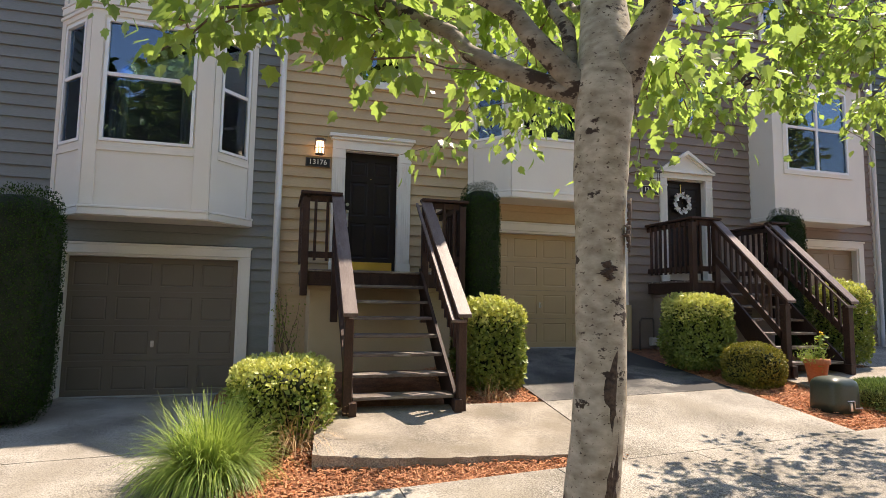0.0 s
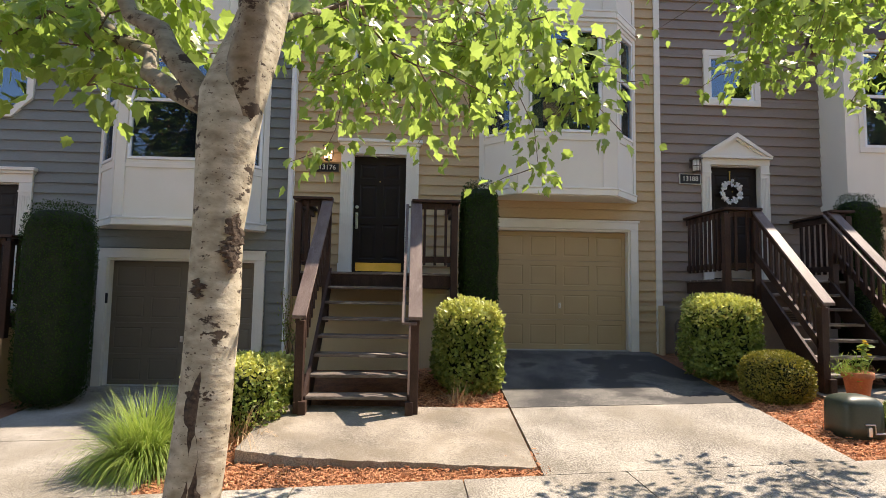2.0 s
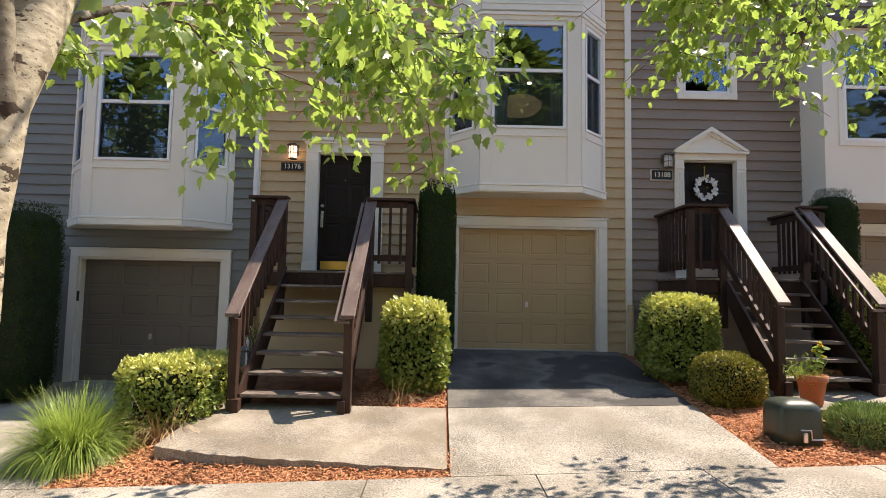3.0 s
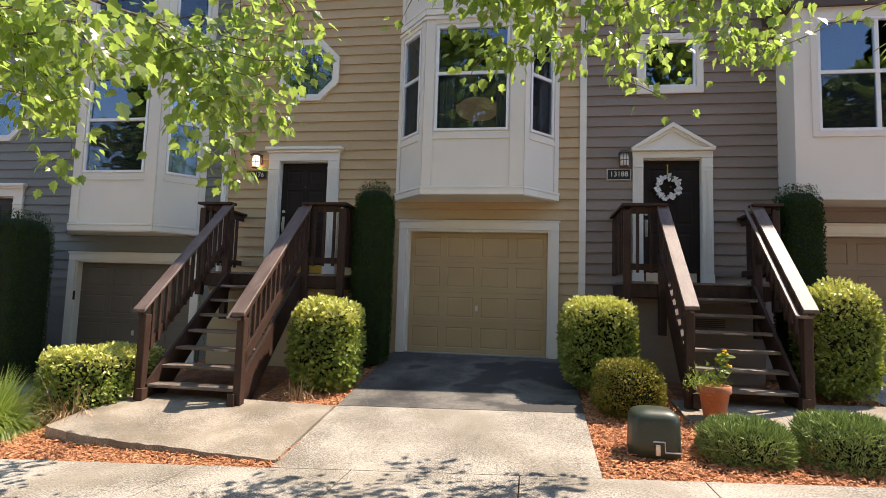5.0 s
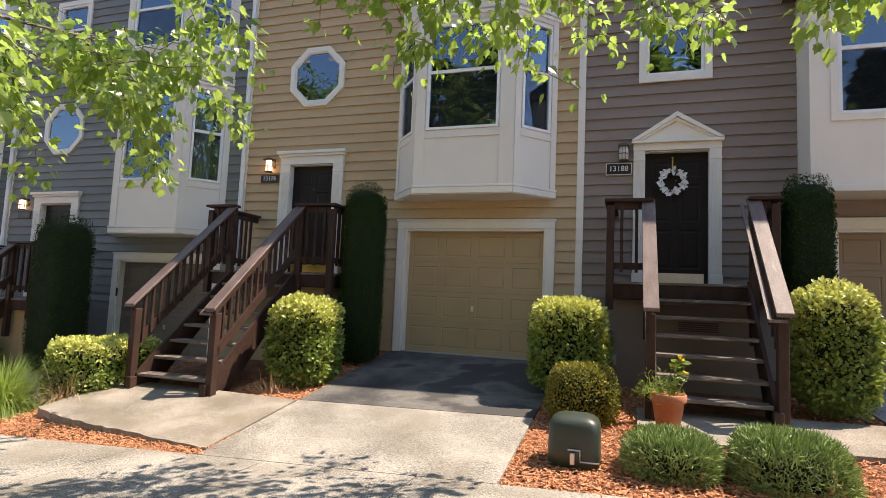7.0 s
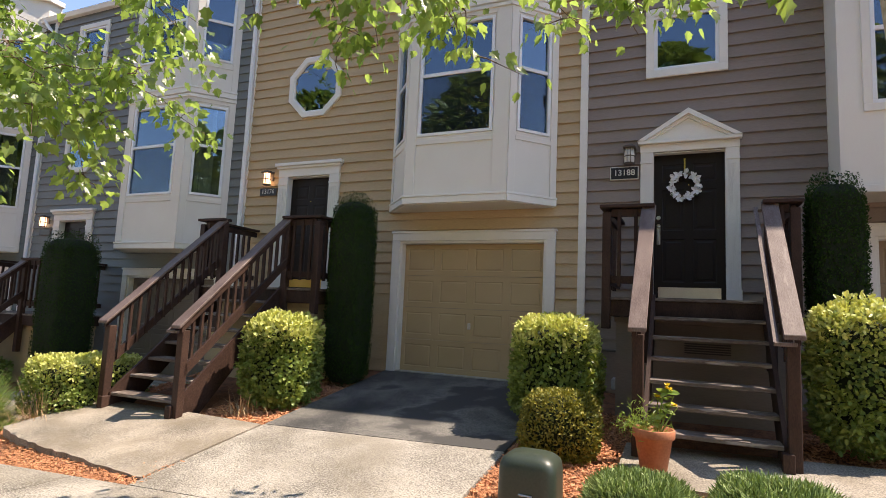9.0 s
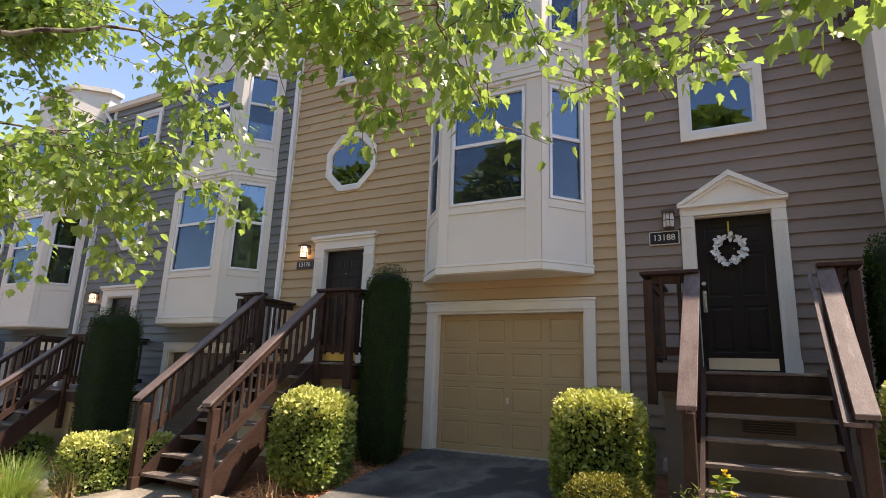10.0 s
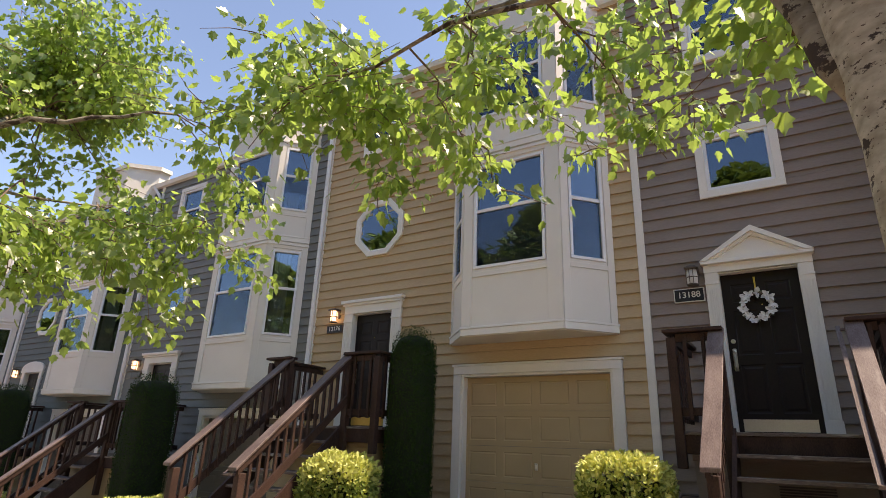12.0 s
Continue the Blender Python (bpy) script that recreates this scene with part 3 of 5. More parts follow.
        prism(bm, ((cx - 0.60, zb), (cx + 0.60, zb), (cx, zt - 0.05)), "y", -0.045, 0.02)
        for s in (-1, 1):
            prism(bm, ((cx + s * 0.665, zb), (cx + s * 0.575, zb), (cx, zt - 0.075), (cx, zt)), "y", -0.12, 0.02)
            prism(bm, ((cx + s * 0.585, zb + 0.002), (cx + s * 0.51, zb + 0.002), (cx, zt - 0.13), (cx, zt - 0.075)), "y", -0.075, 0.02)
    part("door_head", bm, M_TRIM, parent, "cream moulded door head")


def bay_storey(parent, cx, z0, z1, depth, ends, front, wins, blind=None):
    """One storey of a canted bay: posts, panels, band and three windows. z0 to z1; wins: bottom and top of the windows."""
    wb, wt = wins
    segs = (((cx - ends, 0.0), (cx - front, -depth)), ((cx - front, -depth), (cx + front, -depth)), ((cx + front, -depth), (cx + ends, 0.0)))
    for k, (a, b) in enumerate(segs):
        d = Vector((b[0] - a[0], b[1] - a[1], 0))
        ln = d.length
        m = Matrix.Translation((a[0], a[1], 0)) @ Matrix.Rotation(math.atan2(d.y, d.x), 4, 'Z')
        g = 0.20 if k == 1 else 0.135
        w0, w1 = (g - 0.02, ln - g - 0.05) if k == 1 else (g, ln - g)
        for c in cells(0.0, ln, z0, z1, [(w0, w1, wb, wt)]):
            bm = B()
            box(bm, c[0], c[1], 0.0, 0.10, c[2], c[3], 0, m)
            part("bay_panel", bm, M_BAY, parent, "cream painted bay panel" if k == 1 else "")
        for c in ((0.0, w0 - 0.02, z0 + 0.14, z1 - 0.08), (w1 + 0.02, ln, z0 + 0.14, z1 - 0.08), (w0 - 0.02, w1 + 0.02, wb - 0.13, wb - 0.055), (w0 - 0.02, w1 + 0.02, wt + 0.035, z1 - 0.08)):
            bm = B()
            box(bm, c[0], c[1], -0.018, 0.0, c[2], c[3], 0.003, m)
            part("panel_strip", bm, M_BAY, parent)
        bm = B()
        box(bm, -0.006, ln + 0.006, -0.03, 0.0, z0, z0 + 0.10, 0.004, m)
        box(bm, -0.012, ln + 0.012, -0.042, 0.0, z0 + 0.10, z0 + 0.135, 0.004, m)
        part("skirt_band", bm, M_TRIM, parent)
        bm = B()
        box(bm, -0.012, ln + 0.012, -0.042, 0.0, z1 - 0.08, z1 - 0.03, 0.004, m)
        part("top_band", bm, M_TRIM, parent)
        sash_window(parent, w0 + 0.003, w1 - 0.003, wb + 0.003, wt - 0.003, 0.0, 0.545, m, blind=blind if k != 2 else None)
    bm = B()
    prism(bm, ((cx - ends, 0.015), (cx - front, -depth + 0.005), (cx + front, -depth + 0.005), (cx + ends, 0.015)), "z", z0 - 0.012, z0 - 0.001)
    part("soffit", bm, M_BAY, parent)
    # curtains
    bm = B()
    for s in (-1, 1):
        for xa, xb, ya, yb in ((0.60, 0.36, -depth + 0.22, -depth + 0.20), (1.05, 0.82, -0.12, -0.36)):
            n = 14
            prev = None
            for i in range(n + 1):
                t = i / n
                x, y = cx + s * (xa + (xb - xa) * t), ya + (yb - ya) * t + 0.025 * math.sin(i * 1.9)
                cur = (bm.verts.new((x, y, wb - 0.1)), bm.verts.new((x, y, wt + 0.02)))
                if prev:
                    bm.faces.new((prev[0], cur[0], cur[1], prev[1]))
                prev = cur
    part("curtain", bm, M_CURTAIN, parent, "pale drawn-back curtains")


def rooms(parent, x0, x1, zs, y1=3.2):
    """Floors and back wall that close the rooms behind the windows."""
    bm = B()
    for z in zs:
        box(bm, x0 + 0.05, x1 - 0.05, 0.2, y1, z - 0.15, z)
    box(bm, x0 + 0.05, x1 - 0.05, y1, y1 + 0.1, zs[0] - 0.2, zs[-1])
    box(bm, x0 + 0.05, x0 + 0.12, 0.2, y1, zs[0], zs[-1])
    box(bm, x1 - 0.12, x1 - 0.05, 0.2, y1, zs[0], zs[-1])
    part("room_shell", bm, M_ROOM, parent)


def eave(parent, x0, x1, z, bay=None):
    bm = B()
    prism(bm, ((-0.10, z + 0.09), (-0.10, z + 0.13), (4.5, z + 2.2), (9.5, z + 0.19), (9.5, z + 0.10), (4.5, z + 2.0)), "x", x0, x1)
    part("roof", bm, M_ROOF, parent, "dark shingle roof")
    bm = B()
    prism(bm, ((0.0, z - 0.02), (-0.10, z), (-0.13, z + 0.10), (0.0, z + 0.11)), "x", x0, x1)
    part("gutter", bm, M_TRIM, parent)
    if bay:
        cx, ends, front, depth, zb, zt = bay
        bm = B()
        prism(bm, ((cx - ends - 0.1, 0.3), (cx - ends - 0.1, -0.05), (cx - front - 0.03, -depth - 0.05), (cx + front + 0.03, -depth - 0.05), (cx + ends + 0.1, -0.05), (cx + ends + 0.1, 0.3)), "z", zt - 0.12, zt)
        part("bay_cornice", bm, M_BAY, parent)
        bm = B()
        prism(bm, ((cx - ends, 0.3), (cx - ends, 0.0), (cx - front, -depth), (cx + front, -depth), (cx + ends, 0.0), (cx + ends, 0.3)), "z", zb, zt - 0.12)
        part("bay_parapet", bm, M_BAY, parent)


def downspout(parent, x, z0, z1, pipe=True):
    bm = B()
    if pipe:
        tube(bm, [(x - 0.35, -0.10, z1), (x - 0.30, -0.085, z1 - 0.10), (x - 0.04, -0.075, z1 - 0.36), (x, -0.075, z1 - 0.46), (x, -0.075, z0)], 0.042, 10)
        part("downspout", bm, M_VINYL, parent, "white downspout")
        bm = B()
    box(bm, x - 0.055, x + 0.055, -0.028, 0.02, z0, z1 - 0.05, 0.003)
    part("corner_board", bm, M_TRIM, parent)


def townhouse(cx, dz, mat, gmat, text, style, plate=None, detail=True, keypad=False):
    """One unit: cx is the middle of its garage, dz its level against the tan house."""
    x0, x1 = cx - 4.72, cx + 1.75
    zb, zt = dz - 0.45, dz + 9.0
    root = thing("townhouse", (cx, 0, dz + 0.55), text, "house")
    dx = cx - 3.20 if style == 'canted' else cx - 3.29
    zf = 1.885 + dz
    holes = [(cx - 1.235, cx + 1.235, dz + 0.4, dz + 2.75), (dx - 0.46, dx + 0.46, zf - 0.02, zf + 2.08)]
    if style == "canted":
        bx = cx - 0.06
        holes += [(bx - 1.39, bx + 1.39, dz + 3.235, zt)]
        oc = (cx - 3.2, dz + 5.67)
        holes += [(oc[0] - 0.2, oc[0] + 0.2, oc[1] - 0.43, oc[1] + 0.43), (oc[0] - 0.43, oc[0] - 0.2, oc[1] - 0.3, oc[1] + 0.3), (oc[0] + 0.2, oc[0] + 0.43, oc[1] - 0.3, oc[1] + 0.3)]
        uw = (cx - 3.66, cx - 2.82, dz + 7.47, dz + 8.6)
    else:
        bx = cx - 0.5
        holes += [(cx - 1.67, cx + 0.75, dz + 3.24, dz + 6.1)]
        oc = (cx - 3.32, dz + 5.58)
        holes += [(oc[0] - 0.43, oc[0] + 0.43, oc[1] - 0.42, oc[1] + 0.42)]
        holes += [(cx - 1.2, cx + 0.4, dz + 7.3, dz + 8.5)]
        uw = (cx - 3.74, cx - 2.94, dz + 7.40, dz + 8.5)
    holes += [uw]
    bm = B()
    for a, b, c, d in cells(x0, x1, zb, zt, holes):
        box(bm, a, b, 0.02, 0.18, c, d)
    box(bm, x0, x0 + 0.1, 0.18, 9.0, zb, zt)
    box(bm, x1 - 0.1, x1, 0.18, 9.0, zb, zt)
    box(bm, x0, x1, 9.0, 9.15, zb, zt)
    part("wall", bm, M_SHEATH, root)
    siding(root, x0 + 0.05, x1 - 0.05, zb, zt, holes, mat)
    garage(root, cx, dz + 0.62, gmat, "panelled sectional garage door, closed", keypad)
    front_door(root, dx, zf, {"canted": "flat", "boxed": "pediment"}[style] if detail != "arch" else "arch", plate or M_BRASS)
    if style == "canted":
        bay_storey(root, bx, dz + 3.235, dz + 6.29, 0.63, 1.40, 0.83, (dz + 4.29, dz + 6.10), "top" if dz < -0.1 else None)
        bay_storey(root, bx, dz + 6.30, dz + 8.72, 0.63, 1.40, 0.83, (dz + 7.02, dz + 8.52), "all" if dz < -0.1 else "top")
        octagon(root, oc[0], oc[1], 0.58, 0.455, -0.015)
        eave(root, x0, x1, zt, (bx, 1.40, 0.83, 0.63, dz + 8.72, dz + 9.7))
    else:
        box_bay(root, cx, dz)
        bm = B()
        casing(bm, oc[0] - 0.42, oc[0] + 0.42, oc[1] - 0.41, oc[1] + 0.41, 0.11, -0.01)
        part("window_trim", bm, M_TRIM, root)
        sash_window(root, oc[0] - 0.42, oc[0] + 0.42, oc[1] - 0.41, oc[1] + 0.41, 0.0, 0)
        bm = B()
        casing(bm, cx - 1.2, cx + 0.4, dz + 7.3, dz + 8.5, 0.1, -0.01)
        part("window_trim", bm, M_TRIM, root)
        sash_window(root, cx - 1.2, cx + 0.4, dz + 7.3, dz + 8.5, 0.0, 0.5, None, True)
        eave(root, x0, x1, zt)
    bm = B()
    casing(bm, uw[0], uw[1], uw[2], uw[3], 0.11, -0.01)
    part("window_trim", bm, M_TRIM, root)
    sash_window(root, uw[0] + 0.002, uw[1] - 0.002, uw[2] + 0.002, uw[3] - 0.002, 0.0, 0.48)
    downspout(root, x0, dz - 0.2 if dz < -0.1 else 0.1, zt + 0.05, style == "canted")
    rooms(root, x0, x1, (dz + 0.4, dz + 3.2, dz + 6.3, dz + 8.95))
    return root


def box_bay(parent, cx, dz):
    """A square-sided bay under a small lean-to roof."""
    x0, x1, z0, z1, d = cx - 1.67, cx + 0.75, dz + 3.25, dz + 6.15, 0.62
    w = (cx - 1.34, cx + 0.30, dz + 4.2, dz + 5.95)
    bm = B()
    for a, b, c, e in cells(x0, x1, z0, z1, [w]):
        bp = B()
        box(bp, a, b, -d, -d + 0.1, c, e)
        part("bay_panel", bp, M_BAY, parent, "cream painted square bay")
    box(bm, x0, x0 + 0.1, -d + 0.1, 0.02, z0, z1)
    part("bay_side", bm, M_BAY, parent)
    bm = B()
    box(bm, x1 - 0.1, x1, -d + 0.1, 0.02, z0, z1)
    part("bay_side", bm, M_BAY, parent)
    bm = B()
    box(bm, x0 + 0.1, x1 - 0.1, -d + 0.1, 0.02, z0 + 0.001, z0 + 0.05)
    part("soffit", bm, M_BAY, parent)
    bm = B()
    casing(bm, w[0], w[1], w[2], w[3], 0.09, -d + 0.012)
    box(bm, x0 - 0.03, x1 + 0.03, -d - 0.03, 0.02, z0 - 0.09, z0, 0.006)
    part("bay_trim", bm, M_BAY, parent)
    sash_window(parent, w[0], w[1], w[2], w[3], -d + 0.0, 0.52, None, True, "all")
    bm = B()
    prism(bm, ((-d - 0.06, z1 - 0.02), (-d - 0.06, z1 + 0.14), (0.02, z1 + 0.62), (0.02, z1 - 0.02)), "x", x0 - 0.2, x1 + 0.2)
    part("bay_roof", bm, M_FASCIA, parent, "dark lean-to roof with brown fascia")


def end_house():
    """The green-grey house past the last porch, mostly hidden."""
    cx, dz = 12.94, 0.2
    root = thing("townhouse", (cx, 0, 0.6), "green-grey sided townhouse with a tall cream bay", "house")
    x0, x1 = 8.24, 14.7
    holes = [(9.0, 11.2, 0.6, 6.4)]
    bm = B()
    for a, b, c, d in cells(x0, x1, -0.3, 9.4, holes):
        box(bm, a, b, 0.02, 0.18, c, d)
    part("wall", bm, M_SHEATH, root)
    siding(root, x0 + 0.05, x1, -0.3, 9.4, holes, M_GREEN)
    wins = ((9.0 + 0.25, 10.95, 1.6, 2.75), (9.25, 10.95, 3.95, 5.6))
    bm = B()
    for a, b, c, d in cells(8.75, 11.3, 0.45, 6.4, wins):
        box(bm, a, b, -0.62, -0.5, c, d)
    box(bm, 8.75, 8.85, -0.5, 0.02, 0.45, 6.4)
    box(bm, 11.2, 11.3, -0.5, 0.02, 0.45, 6.4)
    box(bm, 8.75, 11.3, -0.62, 0.02, 6.4, 6.5)
    part("bay_wall", bm, M_BAY, root, "cream two-storey bay")
    for w in wins:
        bm = B()
        casing(bm, *w, 0.08, -0.61)
        part("window_trim", bm, M_TRIM, root)
        sash_window(root, *w, -0.62, 0.5, None, True)
    eave(root, x0, x1, 9.4)
    downspout(root, 8.24, 0.4, 9.3)
    rooms(root, x0, x1, (0.4, 3.4, 6.4, 9.3))


# ---------------------------------------------------------------- porch steps
def porch(cx, land_z, foot_z, foot_y, left, right, post_l, post_r, mat_wall, text):
    """Dark stained steps to a landing. left/right: rail lines of the flight; post_l/post_r: ends of the landing; front at y -1.12."""
    yf = -1.25
    root = thing("porch_steps", (cx, foot_y, foot_z), text, "stairs", "porch steps along the row")
    # landing
    n = 9
    for i in range(n):
        y0 = 0.0 - (i + 1) * (1.27 / n)
        bm = B()
        box(bm, post_l - 0.04, post_r + 0.04, y0 + 0.004, y0 + 1.27 / n - 0.004, land_z - 0.035, land_z, 0.004)
        part("deck_board", bm, M_TREAD, root)
    bm = B()
    box(bm, post_l - 0.02, post_r + 0.02, yf, yf + 0.04, land_z - 0.23, land_z - 0.036, 0.004)
    box(bm, post_l - 0.02, post_l + 0.02, yf + 0.04, -0.02, land_z - 0.23, land_z - 0.036, 0.004)
    box(bm, post_r - 0.02, post_r + 0.02, yf + 0.04, -0.02, land_z - 0.23, land_z - 0.036, 0.004)
    part("rim_joist", bm, M_STAIN, root)
    bm = B()
    box(bm, post_l + 0.10, post_r - 0.10, yf + 0.13, 0.0, foot_z - 0.2, land_z - 0.235)
    box(bm, post_l + 0.08, post_r - 0.08, yf + 0.11, 0.0, land_z - 0.30, land_z - 0.236, 0.006)
    part("base_wall", bm, mat_wall, root, "rendered wall under the landing")
    if mat_wall is M_TAUPE:
        vx = (left + right) / 2
        bm = B()
        for k in range(5):
            box(bm, vx - 0.24, vx + 0.24, yf + 0.105, yf + 0.13, land_z - 0.62 + k * 0.026, land_z - 0.605 + k * 0.026, 0, )
        part("crawl_vent", bm, M_FASCIA, root, "small louvred vent")
    # flight
    rise_n = max(4, round((land_z - foot_z) / 0.212))
    rise = (land_z - foot_z) / rise_n
    run = (-foot_y - 0.0 + yf) / (rise_n - 0.65)
    for i in range(1, rise_n):
        z = foot_z + i * rise
        y = foot_y + 0.10 + (i - 1) * run
        bm = B()
        box(bm, left + 0.045, right - 0.045, y - 0.02, y + run + 0.015, z - 0.042, z, 0.005)
        part("tread", bm, M_TREAD, root, "worn grey-brown tread")
    slope = rise / run
    for s, x in ((1, left), (-1, right)):
        a = x + s * 0.0
        bm = B()
        ya, yb = foot_y + 0.06, yf + 0.02
        za = foot_z + 0.015
        zt = foot_z + rise + 0.10
        prism(bm, ((ya, za), (ya, zt - 0.1), (ya + 0.1, zt), (yb, zt + slope * (yb - ya - 0.1)), (yb, zt - 0.34 + slope * (yb - ya - 0.1)), (ya + 0.36, za)), "x", a - 0.02 + s * 0.055, a + 0.02 + s * 0.055)
        part("stringer", bm, M_STAIN, root)
        # bottom newel, set outside the stringer
        bm = B()
        top = foot_z + 1.09
        box(bm, a - 0.05, a + 0.05, foot_y - 0.02, foot_y + 0.09, foot_z - 0.02, top, 0.006)
        part("newel_post", bm, M_STAIN, root)
        bm = B()
        box(bm, a + s * 0.055 - 0.045, a + s * 0.055 + 0.045, foot_y - 0.06, foot_y + 0.05, foot_z - 0.0, foot_z + rise - 0.04, 0.005)
        part("foot_block", bm, M_STAIN, root)
        # top post
        bm = B()
        box(bm, a - 0.05, a + 0.05, yf - 0.06, yf + 0.04, land_z - 0.75, land_z + 1.09, 0.006)
        part("newel_post", bm, M_STAIN, root)
        # sloping rails
        y0, y1 = foot_y - 0.10, yf - 0.02
        zc0 = top + 0.02 - slope * 0.0
        zc1 = land_z + 1.06
        k = (zc1 - zc0) / (y1 - y0)
        bm = B()
        prism(bm, ((y0, zc0), (y0, zc0 + 0.042), (y1, zc1 + 0.042), (y1, zc1)), "x", a - 0.082, a + 0.082)
        bmesh.ops.bevel(bm, geom=bm.edges[:], offset=0.005, segments=1, affect='EDGES')
        part("handrail", bm, M_CAP, root, "broad sloping cap rail")
        bm = B()
        prism(bm, ((y0 + 0.06, zc0 - 0.10 + k * 0.06), (y0 + 0.06, zc0 - 0.003 + k * 0.06), (y1, zc1 - 0.003), (y1, zc1 - 0.10)), "x", a - 0.022 - s * 0.03, a + 0.022 - s * 0.03)
        part("upper_rail", bm, M_STAIN, root)
        bm = B()
        prism(bm, ((y0 + 0.15, zc0 - 0.72 + k * 0.15), (y0 + 0.15, zc0 - 0.58 + k * 0.15), (y1, zc1 - 0.58), (y1, zc1 - 0.72)), "x", a - 0.02 - s * 0.03, a + 0.02 - s * 0.03)
        part("lower_rail", bm, M_STAIN, root)
        cnt = max(6, int((y1 - y0) / 0.145))
        for i in range(cnt):
            y = y0 + 0.27 + i * (y1 - y0 - 0.36) / (cnt - 1)
            z = zc0 + k * (y - y0)
            bm = B()
            box(bm, a - 0.02, a + 0.02, y - 0.02, y + 0.02, z - 0.71, z - 0.03, 0.003)
            part("baluster", bm, M_STAIN, root)
        # landing rails: front return and side
        px = post_l if s == 1 else post_r
        bm = B()
        box(bm, px - 0.05, px + 0.05, yf - 0.06, yf + 0.04, land_z - 0.38, land_z + 1.02, 0.006)
        part("landing_post", bm, M_STAIN, root)
        bm = B()
        xa, xb = sorted((px - s * 0.08, a + s * 0.07))
        box(bm, xa, xb, yf - 0.10, yf + 0.08, land_z + 1.07, land_z + 1.11, 0.005)
        box(bm, px - 0.08, px + 0.08, yf + 0.08, -0.02, land_z + 1.071, land_z + 1.109, 0.005)
        part("landing_cap", bm, M_STAIN, root)
        xa, xb = sorted((px + s * 0.05, a - s * 0.05))
        for zz in (0.16, 0.97):
            for span in ((xa, xb, yf - 0.03, yf + 0.01), (px - 0.02, px + 0.02, yf + 0.04, -0.02)):
                bm = B()
                box(bm, *span, land_z + zz, land_z + zz + 0.09, 0.003)
                part("landing_rail", bm, M_STAIN, root)
        gap = xb - xa
        for i in range(max(1, int(gap / 0.13))):
            x_ = xa + gap * (i + 0.5) / max(1, int(gap / 0.13))
            bm = B()
            box(bm, x_ - 0.02, x_ + 0.02, yf - 0.045, yf - 0.005, land_z + 0.12, land_z + 1.05, 0.003)
            part("baluster", bm, M_STAIN, root)
        for i in range(8):
            y = yf + 0.14 + i * 0.135
            bm = B()
            box(bm, px - 0.02 - s * 0.035, px + 0.02 - s * 0.035, y - 0.02, y + 0.02, land_z + 0.12, land_z + 1.05, 0.003)
            part("baluster", bm, M_STAIN, root)
        if s == -1:
            # thin grab rail inside the flight
            bm = B()
            prism(bm, ((y0 + 0.02, zc0 - 0.055), (y0 + 0.02, zc0 - 0.02), (y1, zc1 - 0.02), (y1, zc1 - 0.055)), "x", a - 0.155, a - 0.115)
            box(bm, a - 0.155, a + 0.02, y0 - 0.0, y0 + 0.05, zc0 - 0.055, zc0 - 0.02, 0.004)
            box(bm, a - 0.12, a, y1 - 0.08, y1 - 0.04, zc1 - 0.085, zc1 - 0.06)
            part("grab_rail", bm, M_CAP, root, "thin grab rail")
    return root


build_ground()
build_pavement()
townhouse(0.0, 0.0, M_TAN, M_GTAN, "tan lap-sided townhouse with a cream canted bay over a tan garage", "canted", M_BRASS)
townhouse(6.47, 0.0, M_TAUPE, M_GBROWN, "taupe lap-sided townhouse with a pediment door and cream square bay", "boxed", M_STEEL)
townhouse(-6.47, -0.67, M_GREY, M_GGREY, "slate grey townhouse with a cream canted bay over an olive garage", "canted", M_BRASS, keypad=True)
townhouse(-12.94, -0.67, M_GREEN, M_GGREY, "green-grey lap-sided townhouse with a cream canted bay", "canted", M_BRASS, "arch")
townhouse(-19.41, -1.34, M_GREEN, M_GGREY, "far green-grey lap-sided townhouse at the end of the row", "canted", M_BRASS)
end_house()
steps_tan = porch(-3.22, 1.865, 0.135, -3.12, -3.885, -2.56, -4.32, -1.98, M_STUCCO, "dark brown stained wooden porch steps to the tan house")
porch(3.4, 1.87, 0.38, -2.68, 2.75, 4.0, 2.27, 4.24, M_TAUPE, "dark brown stained wooden porch steps to the taupe house")
copy_thing(steps_tan, Matrix.Translation(steps_tan.location + Vector((-6.47, 0, -0.67))))["label"] = "dark brown stained wooden porch steps to the slate house"
copy_thing(steps_tan, Matrix.Translation(steps_tan.location + Vector((-12.94, 0, -0.67))))["label"] = "dark brown stained wooden porch steps to the green house"


# ---------------------------------------------------------------- leaves and plants
def mesh_of(name, verts, faces, mat):
    me = bpy.data.meshes.new(name)
    me.from_pydata(verts, [], faces)
    me.materials.append(mat)
    me.update()
    return me


def many(base, faces, places, frames, sizes):
    """Copies of a small shape: places (n,3), frames (n,3,3) as columns right, along, up, sizes (n,)."""
    base = np.asarray(base, float)
    n, k = len(places), len(base)
    v = np.einsum("nij,kj->nki", frames, base) * np.asarray(sizes)[:, None, None] + np.asarray(places)[:, None, :]
    out = [tuple(int(i) + j * k for i in f) for j in range(n) for f in faces]
    return v.reshape(-1, 3).tolist(), out


def frames_from(along, up, rng):
    """Frames whose second axis is along and whose third leans to up."""
    along = along / np.linalg.norm(along, axis=1, keepdims=True)
    right = np.cross(along, up)
    right /= np.linalg.norm(right, axis=1, keepdims=True) + 1e-9
    up2 = np.cross(right, along)
    return np.stack([right, along, up2], axis=2)


